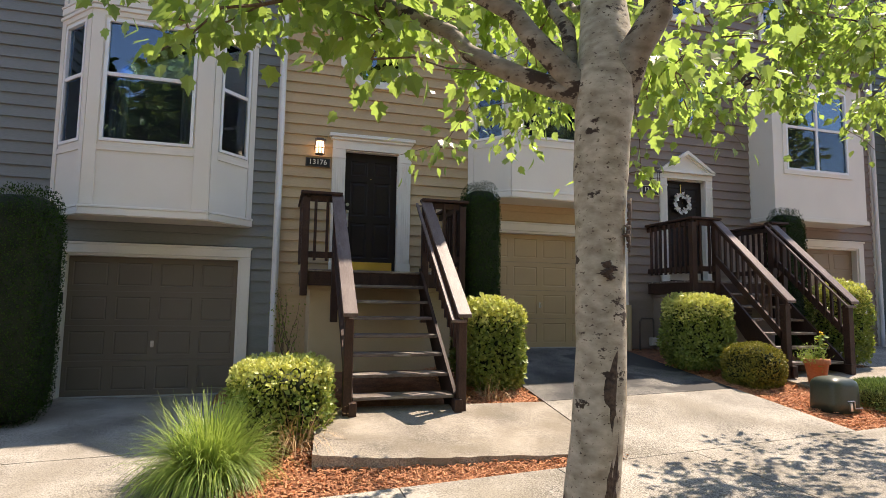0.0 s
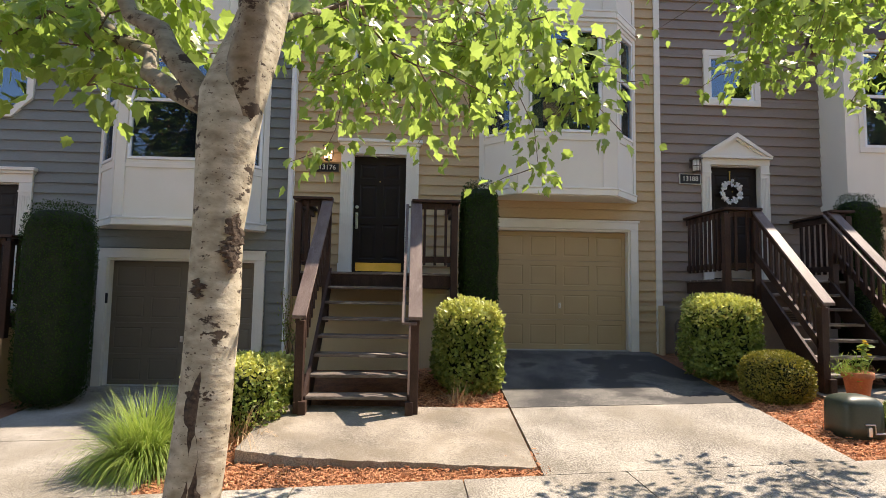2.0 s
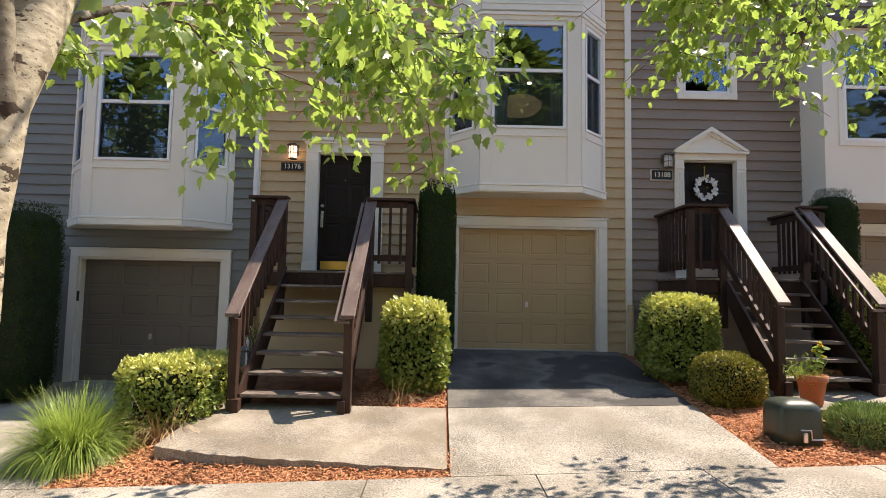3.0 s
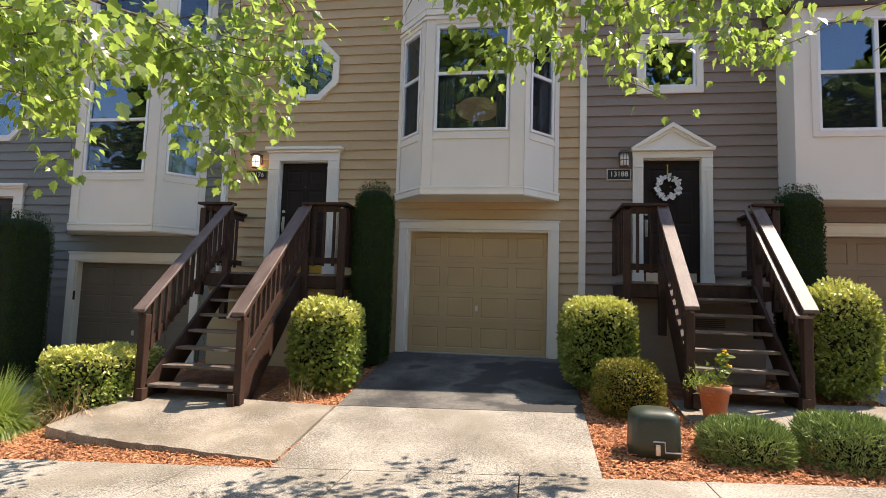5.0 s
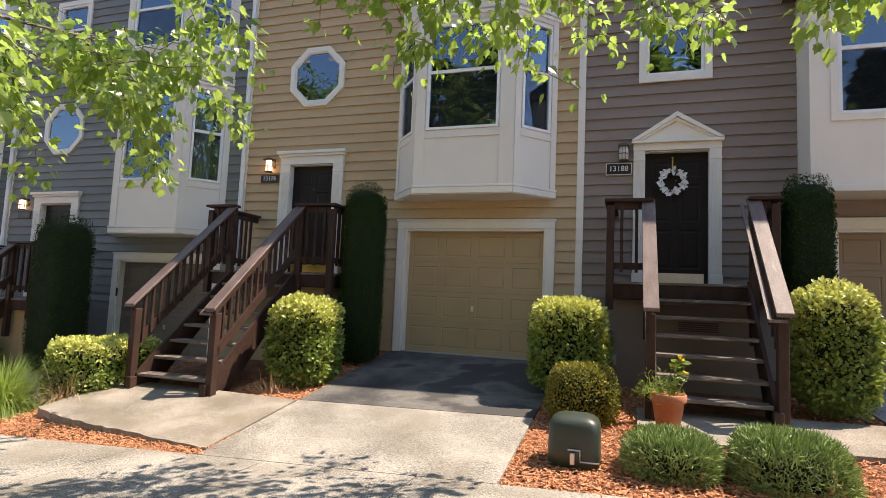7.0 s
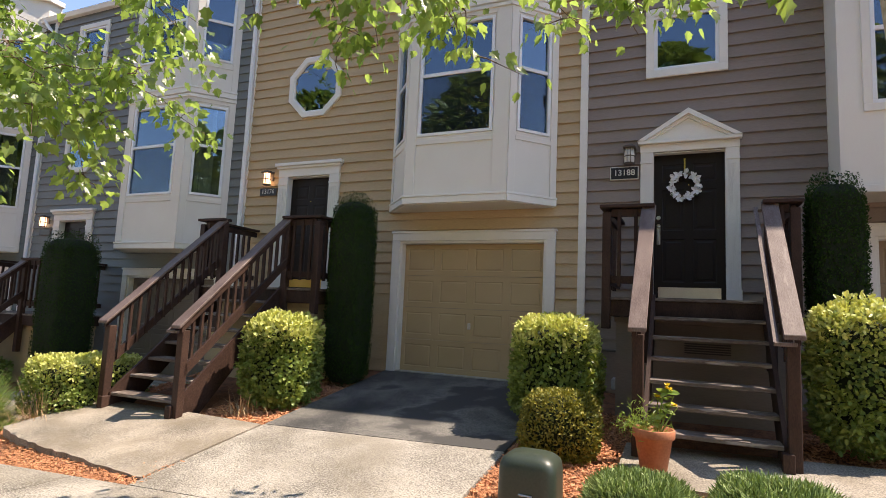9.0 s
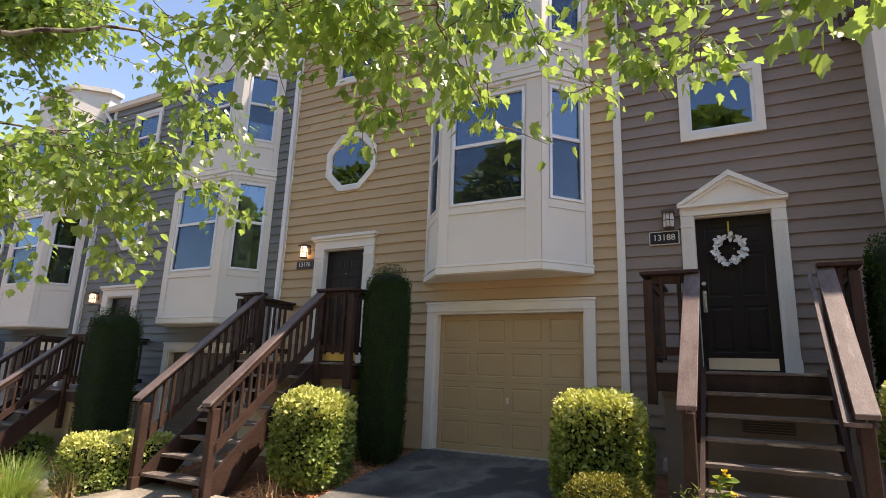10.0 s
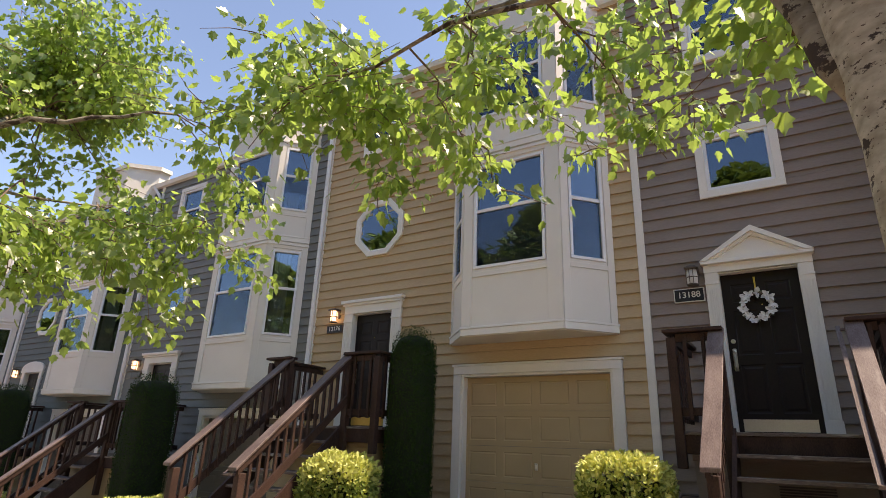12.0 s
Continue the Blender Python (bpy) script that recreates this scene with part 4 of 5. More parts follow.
# a five-lobed maple leaf in two folded halves, stalk at the origin
MAPLE_HALF = ((0.0, 0.0), (0.15, -0.06), (0.25, 0.10), (0.47, 0.25), (0.33, 0.40), (0.36, 0.62), (0.19, 0.64), (0.10, 0.82), (0.0, 1.0))
MAPLE = [(x, y, 0.14 * x - 0.16 * y * y) for x, y in MAPLE_HALF] + [(-x, y, 0.14 * x - 0.16 * y * y) for x, y in MAPLE_HALF[1:-1]] + [(0.0, 0.40, -0.05)]
MAPLE_F = [(16, 0, 1, 2), (16, 2, 3, 4), (16, 4, 5, 6), (16, 6, 7, 8), (16, 10, 9, 0), (16, 12, 11, 10), (16, 14, 13, 12), (16, 8, 15, 14)]
OVAL = [(0, 0, 0), (0.28, 0.3, 0.05), (0.26, 0.7, 0.03), (0, 1, -0.06), (-0.26, 0.7, 0.03), (-0.28, 0.3, 0.05), (0, 0.5, -0.03)]
OVAL_F = [(0, 1, 6), (1, 2, 6), (2, 3, 6), (3, 4, 6), (4, 5, 6), (5, 0, 6)]
NEEDLE = [(0.10, 0, 0), (-0.10, 0, 0), (0, 0.4, 0.10), (0, 1, 0.0)]
NEEDLE_F = [(0, 2, 1), (0, 3, 2), (1, 2, 3)]

M_MAPLE = leaf_material("maple_leaf", (0.022, 0.065, 0.014), (0.24, 0.33, 0.07), (0.68, 0.92, 0.20), 0.33, 0.48, 0.9)
M_HEDGE = leaf_material("conifer_hedge", (0.010, 0.028, 0.006), (0.038, 0.078, 0.014), (0.10, 0.18, 0.03), 0.7, 0.1, 0.1)
M_BOX = leaf_material("hedge_leaf", (0.06, 0.13, 0.025), (0.30, 0.37, 0.10), (0.6, 0.65, 0.1), 0.4, 0.25, 0.4)
# gold of young top leaves, made paler to carry the sun on the tops
M_BOXGOLD = leaf_material("golden_hedge_leaf", (0.42, 0.46, 0.10), (0.74, 0.74, 0.30), (0.85, 0.85, 0.25), 0.4, 0.25, 0.4)
M_ROUND = leaf_material("small_shrub_leaf", (0.075, 0.10, 0.018), (0.34, 0.29, 0.05), (0.45, 0.42, 0.06), 0.5, 0.2, 0.3)
M_JUNI = leaf_material("yew_needle", (0.10, 0.16, 0.05), (0.42, 0.52, 0.20), (0.35, 0.48, 0.12), 0.5, 0.15, 0.3)
M_BLADE = leaf_material("grass_blade", (0.13, 0.22, 0.04), (0.33, 0.42, 0.12), (0.6, 0.75, 0.16), 0.45, 0.35, 0.4)
M_DRY = surface("dry_stalks", (0.42, 0.27, 0.14), (0.62, 0.44, 0.26), 20, 0.8, 0.1, vary=0.2)
M_SCAR = surface("scar_bark", (0.03, 0.02, 0.013), (0.13, 0.09, 0.06), 14, 0.95, 0.9, 60, spot=(0.3, 0.25, 0.18), spot_scale=24, spot_at=0.63, bump_dist=0.02)
# near-black body colour stands for the shade deep among the leaves
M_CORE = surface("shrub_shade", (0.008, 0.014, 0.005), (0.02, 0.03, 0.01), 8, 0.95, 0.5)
M_FLOWER = leaf_material("yellow_petal", (0.75, 0.52, 0.02), (0.85, 0.66, 0.05), (0.8, 0.6, 0.05), 0.5, 0.3)
M_WREATH = surface("white_cloth_petal", (0.72, 0.72, 0.70), (0.84, 0.84, 0.82), 12, 0.8, 0.1, vary=0.12)
M_WREATHLEAF = surface("grey_green_sprig", (0.10, 0.13, 0.09), (0.18, 0.21, 0.15), 12, 0.8, 0.1, vary=0.3)
M_POT = surface("terracotta", (0.38, 0.125, 0.055), (0.50, 0.19, 0.09), 6, 0.75, 0.15, 50)
M_UTIL = surface("green_utility_paint", (0.028, 0.040, 0.028), (0.042, 0.056, 0.040), 3, 0.42, 0.05, 60, spot=(0.06, 0.07, 0.055), spot_scale=6, spot_at=0.68)
M_SIGN = surface("black_sign_face", (0.010, 0.010, 0.014), (0.016, 0.016, 0.022), 8, 0.4, 0.02)
M_DIGIT = surface("pale_numeral", (0.68, 0.66, 0.60), (0.76, 0.74, 0.68), 8, 0.5, 0.0)


def limb(path_from, to, droop, rng, n=7, wander=0.07):
    """A wandering line that rises first and sinks to its end."""
    a, b = np.array(path_from, float), np.array(to, float)
    pts = []
    for i in range(n + 1):
        t = i / n
        p = a + (b - a) * t
        p[2] += droop * 4 * t * (1 - t) * (1 - 0.25 * t)
        if 0 < i < n:
            p += rng.normal(0, wander, 3)
        pts.append(p)
    return pts


def leaves_along(pts, count, spread, rng, places, dirs, sizes, size=(0.06, 0.128)):
    pts = np.array(pts)
    for _ in range(count):
        t = rng.uniform(0, len(pts) - 1.001)
        i = int(t)
        p = pts[i] + (pts[i + 1] - pts[i]) * (t - i)
        off = rng.normal(0, spread, 3)
        off[2] = off[2] * 0.7 - 0.3 * spread
        d = off + rng.normal(0, 0.05, 3) + np.array((0, 0, -0.12))
        places.append(p + off)
        dirs.append(d)
        sizes.append(rng.uniform(*size))


def street_tree(name, base, fork, limbs, tips, seed, label, crowns, stem, leaf_n=205, trunk_r=0.105, scars=()):
    """A street maple: trunk, thick limbs from the fork, twigs to the low tips, and the crown above."""
    rng = np.random.default_rng(seed)
    root = thing(name, base, label, "tree", "street trees")
    b, f = np.array(base, float), np.array(fork, float)
    bm = B()
    path, radii = [], []
    for i in range(15):
        t = i / 14
        p = b + (f - b) * t + np.array((0.012 * math.sin(t * 9 + seed), 0.012 * math.cos(t * 7), 0))
        path.append(tuple(p))
        flare = 0.06 * math.exp(-t * 14) + 0.032 * max(0, t - 0.8) / 0.2
        radii.append(trunk_r * (1.04 - 0.10 * t) + flare)
    for i in range(1, 7):
        t = i / 6
        p = f + (np.array(stem) - f) * t + np.array((0.02 * math.sin(t * 5), 0.02 * math.sin(t * 4), 0))
        path.append(tuple(p))
        radii.append(trunk_r * (0.94 - 0.58 * t) + 0.032 * (1 - t) ** 3)
    tube(bm, path, radii, 22)
    for v in bm.verts:
        q = v.co * 7
        v.co += Vector((v.co.x - path[7][0], v.co.y - path[7][1], 0)).normalized() * 0.012 * noise.noise(Vector((q.x, q.y, q.z * 0.6)))
    smooth(part("trunk", bm, M_BARK, root, "pale scarred bark trunk"))
    # long healed scars in the bark
    for ang, z0, z1, wd in scars:
        bm = B()
        prev = None
        n = 26
        for i in range(n + 1):
            z = z0 + (z1 - z0) * i / n
            t = (z - b[2]) / (f[2] - b[2])
            c = b + (f - b) * t
            rad = trunk_r * (1.04 - 0.10 * t) + 0.06 * math.exp(-t * 14) + 0.016
            half = wd * (math.sin(math.pi * min(1, max(0.04, i / n))) ** 0.5) * (1 + 0.5 * math.sin(i * 2.3) * math.sin(i * 0.9)) / rad
            shift = 0.10 * math.sin(i * 0.5)
            cur = [bm.verts.new((c[0] + (rad - abs(k - 1.5) * 0.006) * math.sin(ang + shift + half * (k / 1.5 - 1)), c[1] - (rad - abs(k - 1.5) * 0.006) * math.cos(ang + shift + half * (k / 1.5 - 1)), z)) for k in range(4)]
            if prev:
                for k in range(3):
                    bm.faces.new((prev[k], prev[k + 1], cur[k + 1], cur[k]))
            prev = cur
        part("bark_scar", bm, M_SCAR, root, "long dark scar in the bark")
    places, dirs, sizes = [], [], []
    ends = []
    for tgt, r, *origin in limbs:
        pts = limb(origin[0] if origin else f - np.array((0, 0, 0.16)), tgt, 0.08 if origin else 0.0, rng, 9, 0.02)
        bm = B()
        n = len(pts)
        tube(bm, [tuple(p) for p in pts], [r * (1.1 - 0.75 * i / (n - 1)) for i in range(n)], 12)
        smooth(part("limb", bm, M_LIMB, root, "grey limb with dark scars"))
        ends += [(p, r * (1.1 - 0.8 * i / (n - 1))) for i, p in enumerate(pts) if i >= 3]
    twigs = B()
    tips = [np.array(t, float) for t in tips]
    for count, lo, hi in crowns:
        c, h = (np.array(lo) + np.array(hi)) / 2, (np.array(hi) - np.array(lo)) / 2
        for _ in range(count):
            d = rng.normal(0, 1, 3)
            d /= np.linalg.norm(d)
            tips.append(c + h * d * rng.uniform(0.35, 1.0))
    for tip in tips:
        start, r0 = min(ends, key=lambda e: np.linalg.norm(e[0] - tip) + 0.25 * abs(e[0][2] - tip[2]))
        pts = limb(start, tip, 0.16, rng, 6, 0.05)
        r0 = min(r0 * 0.55, 0.024)
        tube(twigs, [tuple(p) for p in pts], [r0 * (1 - 0.8 * i / 6) + 0.002 for i in range(7)], 6)
        leaves_along(pts[2:], int(leaf_n * 0.55), 0.14, rng, places, dirs, sizes)
        for _ in range(5):
            j = int(rng.integers(2, 7))
            side = pts[j] + rng.normal(0, 1, 3) * np.array((0.30, 0.30, 0.12)) + np.array((0, 0, -0.06))
            sp = limb(pts[j], side, 0.03, rng, 3, 0.02)
            tube(twigs, [tuple(p) for p in sp], [0.006, 0.005, 0.004, 0.002], 4)
            leaves_along(sp, int(leaf_n * 0.09), 0.09, rng, places, dirs, sizes)
    part("twig", twigs, M_TWIG, root, "thin brown twigs")["kind"] = "stuff"
    places, dirs, sizes = np.array(places), np.array(dirs), np.array(sizes)
    up = np.array((0, 0, 1.0)) + rng.normal(0, 0.75, (len(places), 3))
    v, fc = many(MAPLE, MAPLE_F, places, frames_from(dirs, up, rng), sizes)
    ob = attach("crown", mesh_of("crown", v, fc, M_MAPLE), root, "yellow-green backlit maple leaves")
    ob["kind"] = "stuff"
    return root


def tufted(name, centre, half, shape, count, leaf, faces, size, mat, label, category, seed, group="", mat2=None, core=0.86, out=0.55, upward=0.25, gaps=0.0, rugged=1.0):
    """A clipped or loose shrub: a dark inner body and many small leaves over its uneven outside. shape: squareness 2 (round) to 8 (boxy)."""
    rng = np.random.default_rng(seed)
    root = thing(name, (centre[0], centre[1], centre[2] - half[2]), label, category, group)
    c, h = np.array(centre, float), np.array(half, float)
    def reach(d):
        return 1.0 / (np.abs(d) ** shape).sum(axis=1) ** (1.0 / shape)
    def rough(p):
        return np.array([noise.noise(Vector(q) * 3.2 + Vector((seed, 0, 0))) * 0.10 * rugged + noise.noise(Vector(q) * 8.0) * 0.05 * rugged for q in p])
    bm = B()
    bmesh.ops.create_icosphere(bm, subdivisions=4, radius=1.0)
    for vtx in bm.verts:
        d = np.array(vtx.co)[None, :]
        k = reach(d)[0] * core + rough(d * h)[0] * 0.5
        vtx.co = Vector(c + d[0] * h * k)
    # a solid hull, no twigs; the shade behind the leaves is its colour
    smooth(part("shade_core", bm, M_CORE, root, "solid inner body coloured near black as shade between leaves"))
    side = np.array((h[1] * h[2], h[0] * h[2], h[0] * h[1]))
    face = rng.choice(3, count, p=side / side.sum())
    d = rng.uniform(-1, 1, (count, 3))
    d[np.arange(count), face] = rng.choice((-1.0, 1.0), count)
    d /= np.linalg.norm(d, axis=1, keepdims=True)
    k = reach(d)
    p = d * k[:, None]
    if gaps:
        keep = np.array([noise.noise(Vector(q) * 2.3 + Vector((seed * 3, 1, 0))) for q in p * h]) > -0.35 + gaps * 0.35
        keep |= p[:, 2] > 0.45
        p, d = p[keep], d[keep]
    p = p * (1 + rough(p * h) + rng.uniform(-0.14, 0.03, len(p)))[:, None]
    normal = np.sign(d) * np.abs(d) ** (shape - 1)
    normal /= np.linalg.norm(normal, axis=1, keepdims=True)
    along = rng.normal(0, 1, (len(p), 3)) + normal * out * 2 + np.array((0, 0, upward * 2))
    up = normal + rng.normal(0, 0.45, (len(p), 3)) + np.array((0, 0, 0.35))
    frames = frames_from(along, up, rng)
    sizes = rng.uniform(size[0], size[1], len(p))
    world_p = c + p * h
    # top leaves: young growth, with sunlit brightness put into its colour
    top = (p[:, 2] > 0.46 + rng.normal(0, 0.16, len(p))) if mat2 else np.zeros(len(p), bool)
    for sel, m, nm in ((~top, mat, "foliage"), (top, mat2, "young_growth")):
        if sel.any():
            v, f = many(leaf, faces, world_p[sel], frames[sel], sizes[sel])
            ob = attach(nm, mesh_of(nm, v, f, m), root)
            ob["kind"] = "stuff"
    return root


def grass_tuft(name, at, count, length, lean, width, mat, label, seed, category="grass"):
    rng = np.random.default_rng(seed)
    root = thing(name, at, label, category)
    v, f = [], []
    for _ in range(count):
        a = rng.uniform(0, 2 * math.pi)
        d = np.array((math.cos(a), math.sin(a), 0))
        side = np.array((-d[1], d[0], 0))
        p = np.array(at, float) + d * abs(rng.normal(0, 0.12)) + side * rng.normal(0, 0.06)
        ln = length * rng.uniform(0.6, 1.1)
        bend = lean * rng.uniform(0.1, 1.25)
        w = width * rng.uniform(0.7, 1.3)
        n = 6
        i0 = len(v)
        el = math.pi / 2 - 0.12 * bend
        for i in range(n + 1):
            ww = w * (1 - (i / n) ** 2) + 0.0006
            v += [tuple(p - side * ww), tuple(p + side * ww)]
            el -= bend * 0.42
            p = p + (d * math.cos(el) + np.array((0, 0, math.sin(el)))) * ln / n
            p[2] = max(p[2], at[2] + 0.01)
        f += [(i0 + 2 * i, i0 + 2 * i + 1, i0 + 2 * i + 3, i0 + 2 * i + 2) for i in range(n)]
    ob = attach("blade", mesh_of("blade", v, f, mat), root)
    ob["kind"] = "stuff"
    return root


def mulch(name, x0, x1, y0, y1, count, seed, label, avoid=()):
    rng = np.random.default_rng(seed)
    pl, sc = [], []
    while len(pl) < count:
        x, y = rng.uniform(x0, x1), rng.uniform(y0, y1)
        if any(a < x < b and c < y < d for a, b, c, d in avoid):
            continue
        pl.append((x, y, land(x, y) - 0.025 + abs(rng.normal(0, 0.012))))
        sc.append(rng.uniform(0.02, 0.055))
    along = rng.normal(0, 1, (count, 3)) * np.array((1, 1, 0.3))
    up = np.array((0, 0, 1.0)) + rng.normal(0, 0.35, (count, 3))
    chip = [(-0.14, -0.5, 0), (0.16, -0.42, 0), (0.2, 0.4, 0.02), (-0.12, 0.55, 0.0), (-0.05, -0.45, 0.14), (0.02, 0.46, 0.14)]
    cf = [(0, 1, 2, 3), (0, 4, 1), (1, 4, 5, 2), (2, 5, 3), (3, 5, 4, 0)]
    v, f = many(chip, cf, np.array(pl), frames_from(along, up, rng), np.array(sc))
    ob = new(name, mesh_of(name, v, f, M_CHIP))
    return tagged(ob, label, "mulch", kind="stuff")


# low tips of the two street maples that hang before the houses
TIPS_A = [(x + 0.12, y - 0.2, z - 0.02) for x, y, z in (
    (-2.0, -3.4, 3.5), (-1.7, -5.0, 2.65), (-3.5, -4.8, 2.75), (-2.4, -5.3, 3.4), (-1.3, -4.9, 3.6), (-1.25, -5.7, 2.75), (-2.2, -4.4, 3.2), (-2.7, -4.1, 3.05), (-1.9, -6.4, 3.0), (-6.1, -4.9, 3.6),
    (-5.2, -6.7, 2.6), (-4.9, -6.9, 2.85), (-4.4, -6.7, 2.6), (-2.6, -6.7, 2.55), (-3.1, -5.6, 2.9), (-1.6, -3.9, 4.0), (-2.6, -3.6, 4.3), (-4.2, -5.6, 3.2), (-4.9, -5.4, 3.65), (-3.8, -5.2, 3.5), (-3.4, -5.4, 3.75), (-4.5, -5.7, 3.75), (-3.0, -6.0, 3.55), (-4.1, -6.2, 3.35), (-5.4, -5.6, 3.5))]
STEM_A = (-3.27, -7.3, 2.75)
LIMBS_A = (((-4.75, -6.45, 3.40), 0.046), ((-4.22, -7.15, 3.30), 0.055), ((-2.98, -7.95, 3.45), 0.070), ((-3.55, -6.75, 3.6), 0.038), ((-2.85, -5.85, 3.55), 0.020, STEM_A), ((-2.2, -5.6, 3.75), 0.024, (-3.2, -7.1, 3.5)),
           ((-3.7, -8.4, 4.4), 0.04, (-3.3, -7.45, 2.8)), ((-1.5, -5.4, 4.7), 0.035, (-3.15, -7.0, 4.0)), ((-4.9, -5.3, 5.9), 0.045, (-3.15, -7.0, 3.9)))
TIPS_B = [(x + 0.08, y + 0.03, z - 0.03) for x, y, z in ((0.7, -4.4, 3.85), (2.1, -3.7, 4.2), (3.0, -4.0, 4.0), (3.9, -4.9, 3.75), (1.2, -4.2, 3.95), (0.9, -4.1, 4.2), (0.4, -4.6, 3.8), (1.6, -4.6, 3.55), (2.75, -3.8, 3.9), (3.95, -5.2, 3.6),
          (2.0, -5.4, 3.7), (0.3, -5.9, 3.6), (1.0, -5.2, 4.0), (2.6, -4.7, 4.2), (1.5, -4.0, 4.6), (2.6, -3.9, 4.8), (0.6, -4.6, 4.6),
          (0.0, -5.6, 4.7), (0.5, -5.3, 4.9), (0.7, -5.5, 4.15), (-0.1, -5.5, 4.15), (1.5, -4.8, 4.9), (0.2, -4.8, 5.3), (-0.9, -4.9, 5.4), (-0.8, -5.5, 4.3), (3.62, -5.7, 3.3), (-0.4, -5.0, 4.9))]
LIMBS_B = (((2.6, -6.0, 4.3), 0.024), ((3.2, -5.4, 4.6), 0.032), ((4.9, -6.4, 5.0), 0.06), ((1.6, -5.2, 4.6), 0.026, (3.5, -6.1, 3.6)), ((0.1, -5.3, 4.4), 0.019, (3.5, -6.1, 3.6)), ((3.3, -6.15, 3.9), 0.055, (3.80, -6.33, 2.62)))
street_tree("maple_tree", (-3.50, -7.46, land(-3.5, -7.46) - 0.05), (-3.365, -7.48, 2.33), LIMBS_A, TIPS_A, 3, "street maple with pale scarred bark and backlit leaves", ((20, (-6.7, -9.2, 3.9), (-2.0, -6.1, 6.9)), (56, (-7.6, -6.8, 4.1), (-3.2, -3.2, 9.0))), (-3.12, -6.9, 4.4), leaf_n=150, scars=((0.15, 0.30, 1.25, 0.048), (0.9, 1.62, 1.86, 0.05), (-0.25, 1.52, 1.6, 0.03)))
street_tree("maple_tree", (3.92, -6.34, land(3.92, -6.34) - 0.05), (3.82, -6.34, 3.4), LIMBS_B, TIPS_B, 8, "second street maple with pale bark and low branches", ((14, (2.6, -7.4, 5.2), (6.6, -5.0, 7.4)),), (3.84, -6.2, 5.4), leaf_n=125, trunk_r=0.118)

# clipped hedges against the houses
for x, y, half, zb, zt, s in ((-1.57, -0.92, 0.29, 0.38, 3.32, 1), (4.66, -0.95, 0.27, 0.45, 3.28, 2), (-7.78, -1.2, 0.40, -0.2, 2.78, 3), (-14.4, -1.1, 0.42, -0.25, 2.75, 4)):
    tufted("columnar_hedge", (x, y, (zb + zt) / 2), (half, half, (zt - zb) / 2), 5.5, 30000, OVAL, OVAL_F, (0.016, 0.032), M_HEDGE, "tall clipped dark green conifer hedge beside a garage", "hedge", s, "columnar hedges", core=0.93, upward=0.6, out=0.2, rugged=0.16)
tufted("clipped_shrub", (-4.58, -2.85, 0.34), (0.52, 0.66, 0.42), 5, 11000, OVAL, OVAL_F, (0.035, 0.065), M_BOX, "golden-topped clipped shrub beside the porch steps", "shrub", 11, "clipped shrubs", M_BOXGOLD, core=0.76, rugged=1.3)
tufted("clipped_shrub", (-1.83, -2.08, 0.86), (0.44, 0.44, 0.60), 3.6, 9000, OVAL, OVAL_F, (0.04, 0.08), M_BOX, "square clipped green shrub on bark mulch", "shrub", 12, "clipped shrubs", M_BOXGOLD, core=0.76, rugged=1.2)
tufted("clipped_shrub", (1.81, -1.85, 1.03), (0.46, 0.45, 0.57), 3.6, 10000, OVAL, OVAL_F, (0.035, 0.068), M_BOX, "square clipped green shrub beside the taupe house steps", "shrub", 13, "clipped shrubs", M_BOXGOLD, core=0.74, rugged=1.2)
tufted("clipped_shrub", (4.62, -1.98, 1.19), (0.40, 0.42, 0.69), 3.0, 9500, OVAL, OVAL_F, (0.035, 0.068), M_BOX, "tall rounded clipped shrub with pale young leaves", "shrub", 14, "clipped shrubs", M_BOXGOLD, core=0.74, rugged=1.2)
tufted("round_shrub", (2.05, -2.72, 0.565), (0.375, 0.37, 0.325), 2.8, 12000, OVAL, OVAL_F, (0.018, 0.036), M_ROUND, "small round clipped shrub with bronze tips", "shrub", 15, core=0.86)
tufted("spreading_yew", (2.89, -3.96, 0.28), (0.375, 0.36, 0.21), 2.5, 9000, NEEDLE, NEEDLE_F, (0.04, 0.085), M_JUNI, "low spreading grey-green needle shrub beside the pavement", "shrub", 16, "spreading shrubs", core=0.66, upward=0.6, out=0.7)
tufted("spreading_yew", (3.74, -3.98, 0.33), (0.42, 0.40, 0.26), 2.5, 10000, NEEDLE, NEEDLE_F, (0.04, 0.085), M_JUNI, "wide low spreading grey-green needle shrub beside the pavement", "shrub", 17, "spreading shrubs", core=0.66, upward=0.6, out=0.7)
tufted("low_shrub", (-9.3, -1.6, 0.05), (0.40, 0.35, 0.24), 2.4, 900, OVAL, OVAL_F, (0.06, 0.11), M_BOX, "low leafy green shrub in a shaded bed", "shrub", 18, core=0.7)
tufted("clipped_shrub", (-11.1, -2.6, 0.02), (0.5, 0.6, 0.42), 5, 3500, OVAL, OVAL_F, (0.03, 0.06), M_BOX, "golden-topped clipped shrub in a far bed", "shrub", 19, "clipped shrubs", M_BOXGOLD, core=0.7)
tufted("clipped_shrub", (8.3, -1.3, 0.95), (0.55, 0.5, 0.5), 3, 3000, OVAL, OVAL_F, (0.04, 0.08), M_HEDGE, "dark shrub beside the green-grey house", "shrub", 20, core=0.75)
grass_tuft("fountain_grass", (-5.2, -3.85, land(-5.2, -3.85) - 0.03), 2700, 0.80, 1.2, 0.0048, M_BLADE, "bright green fountain grass clump beside the driveway", 21)
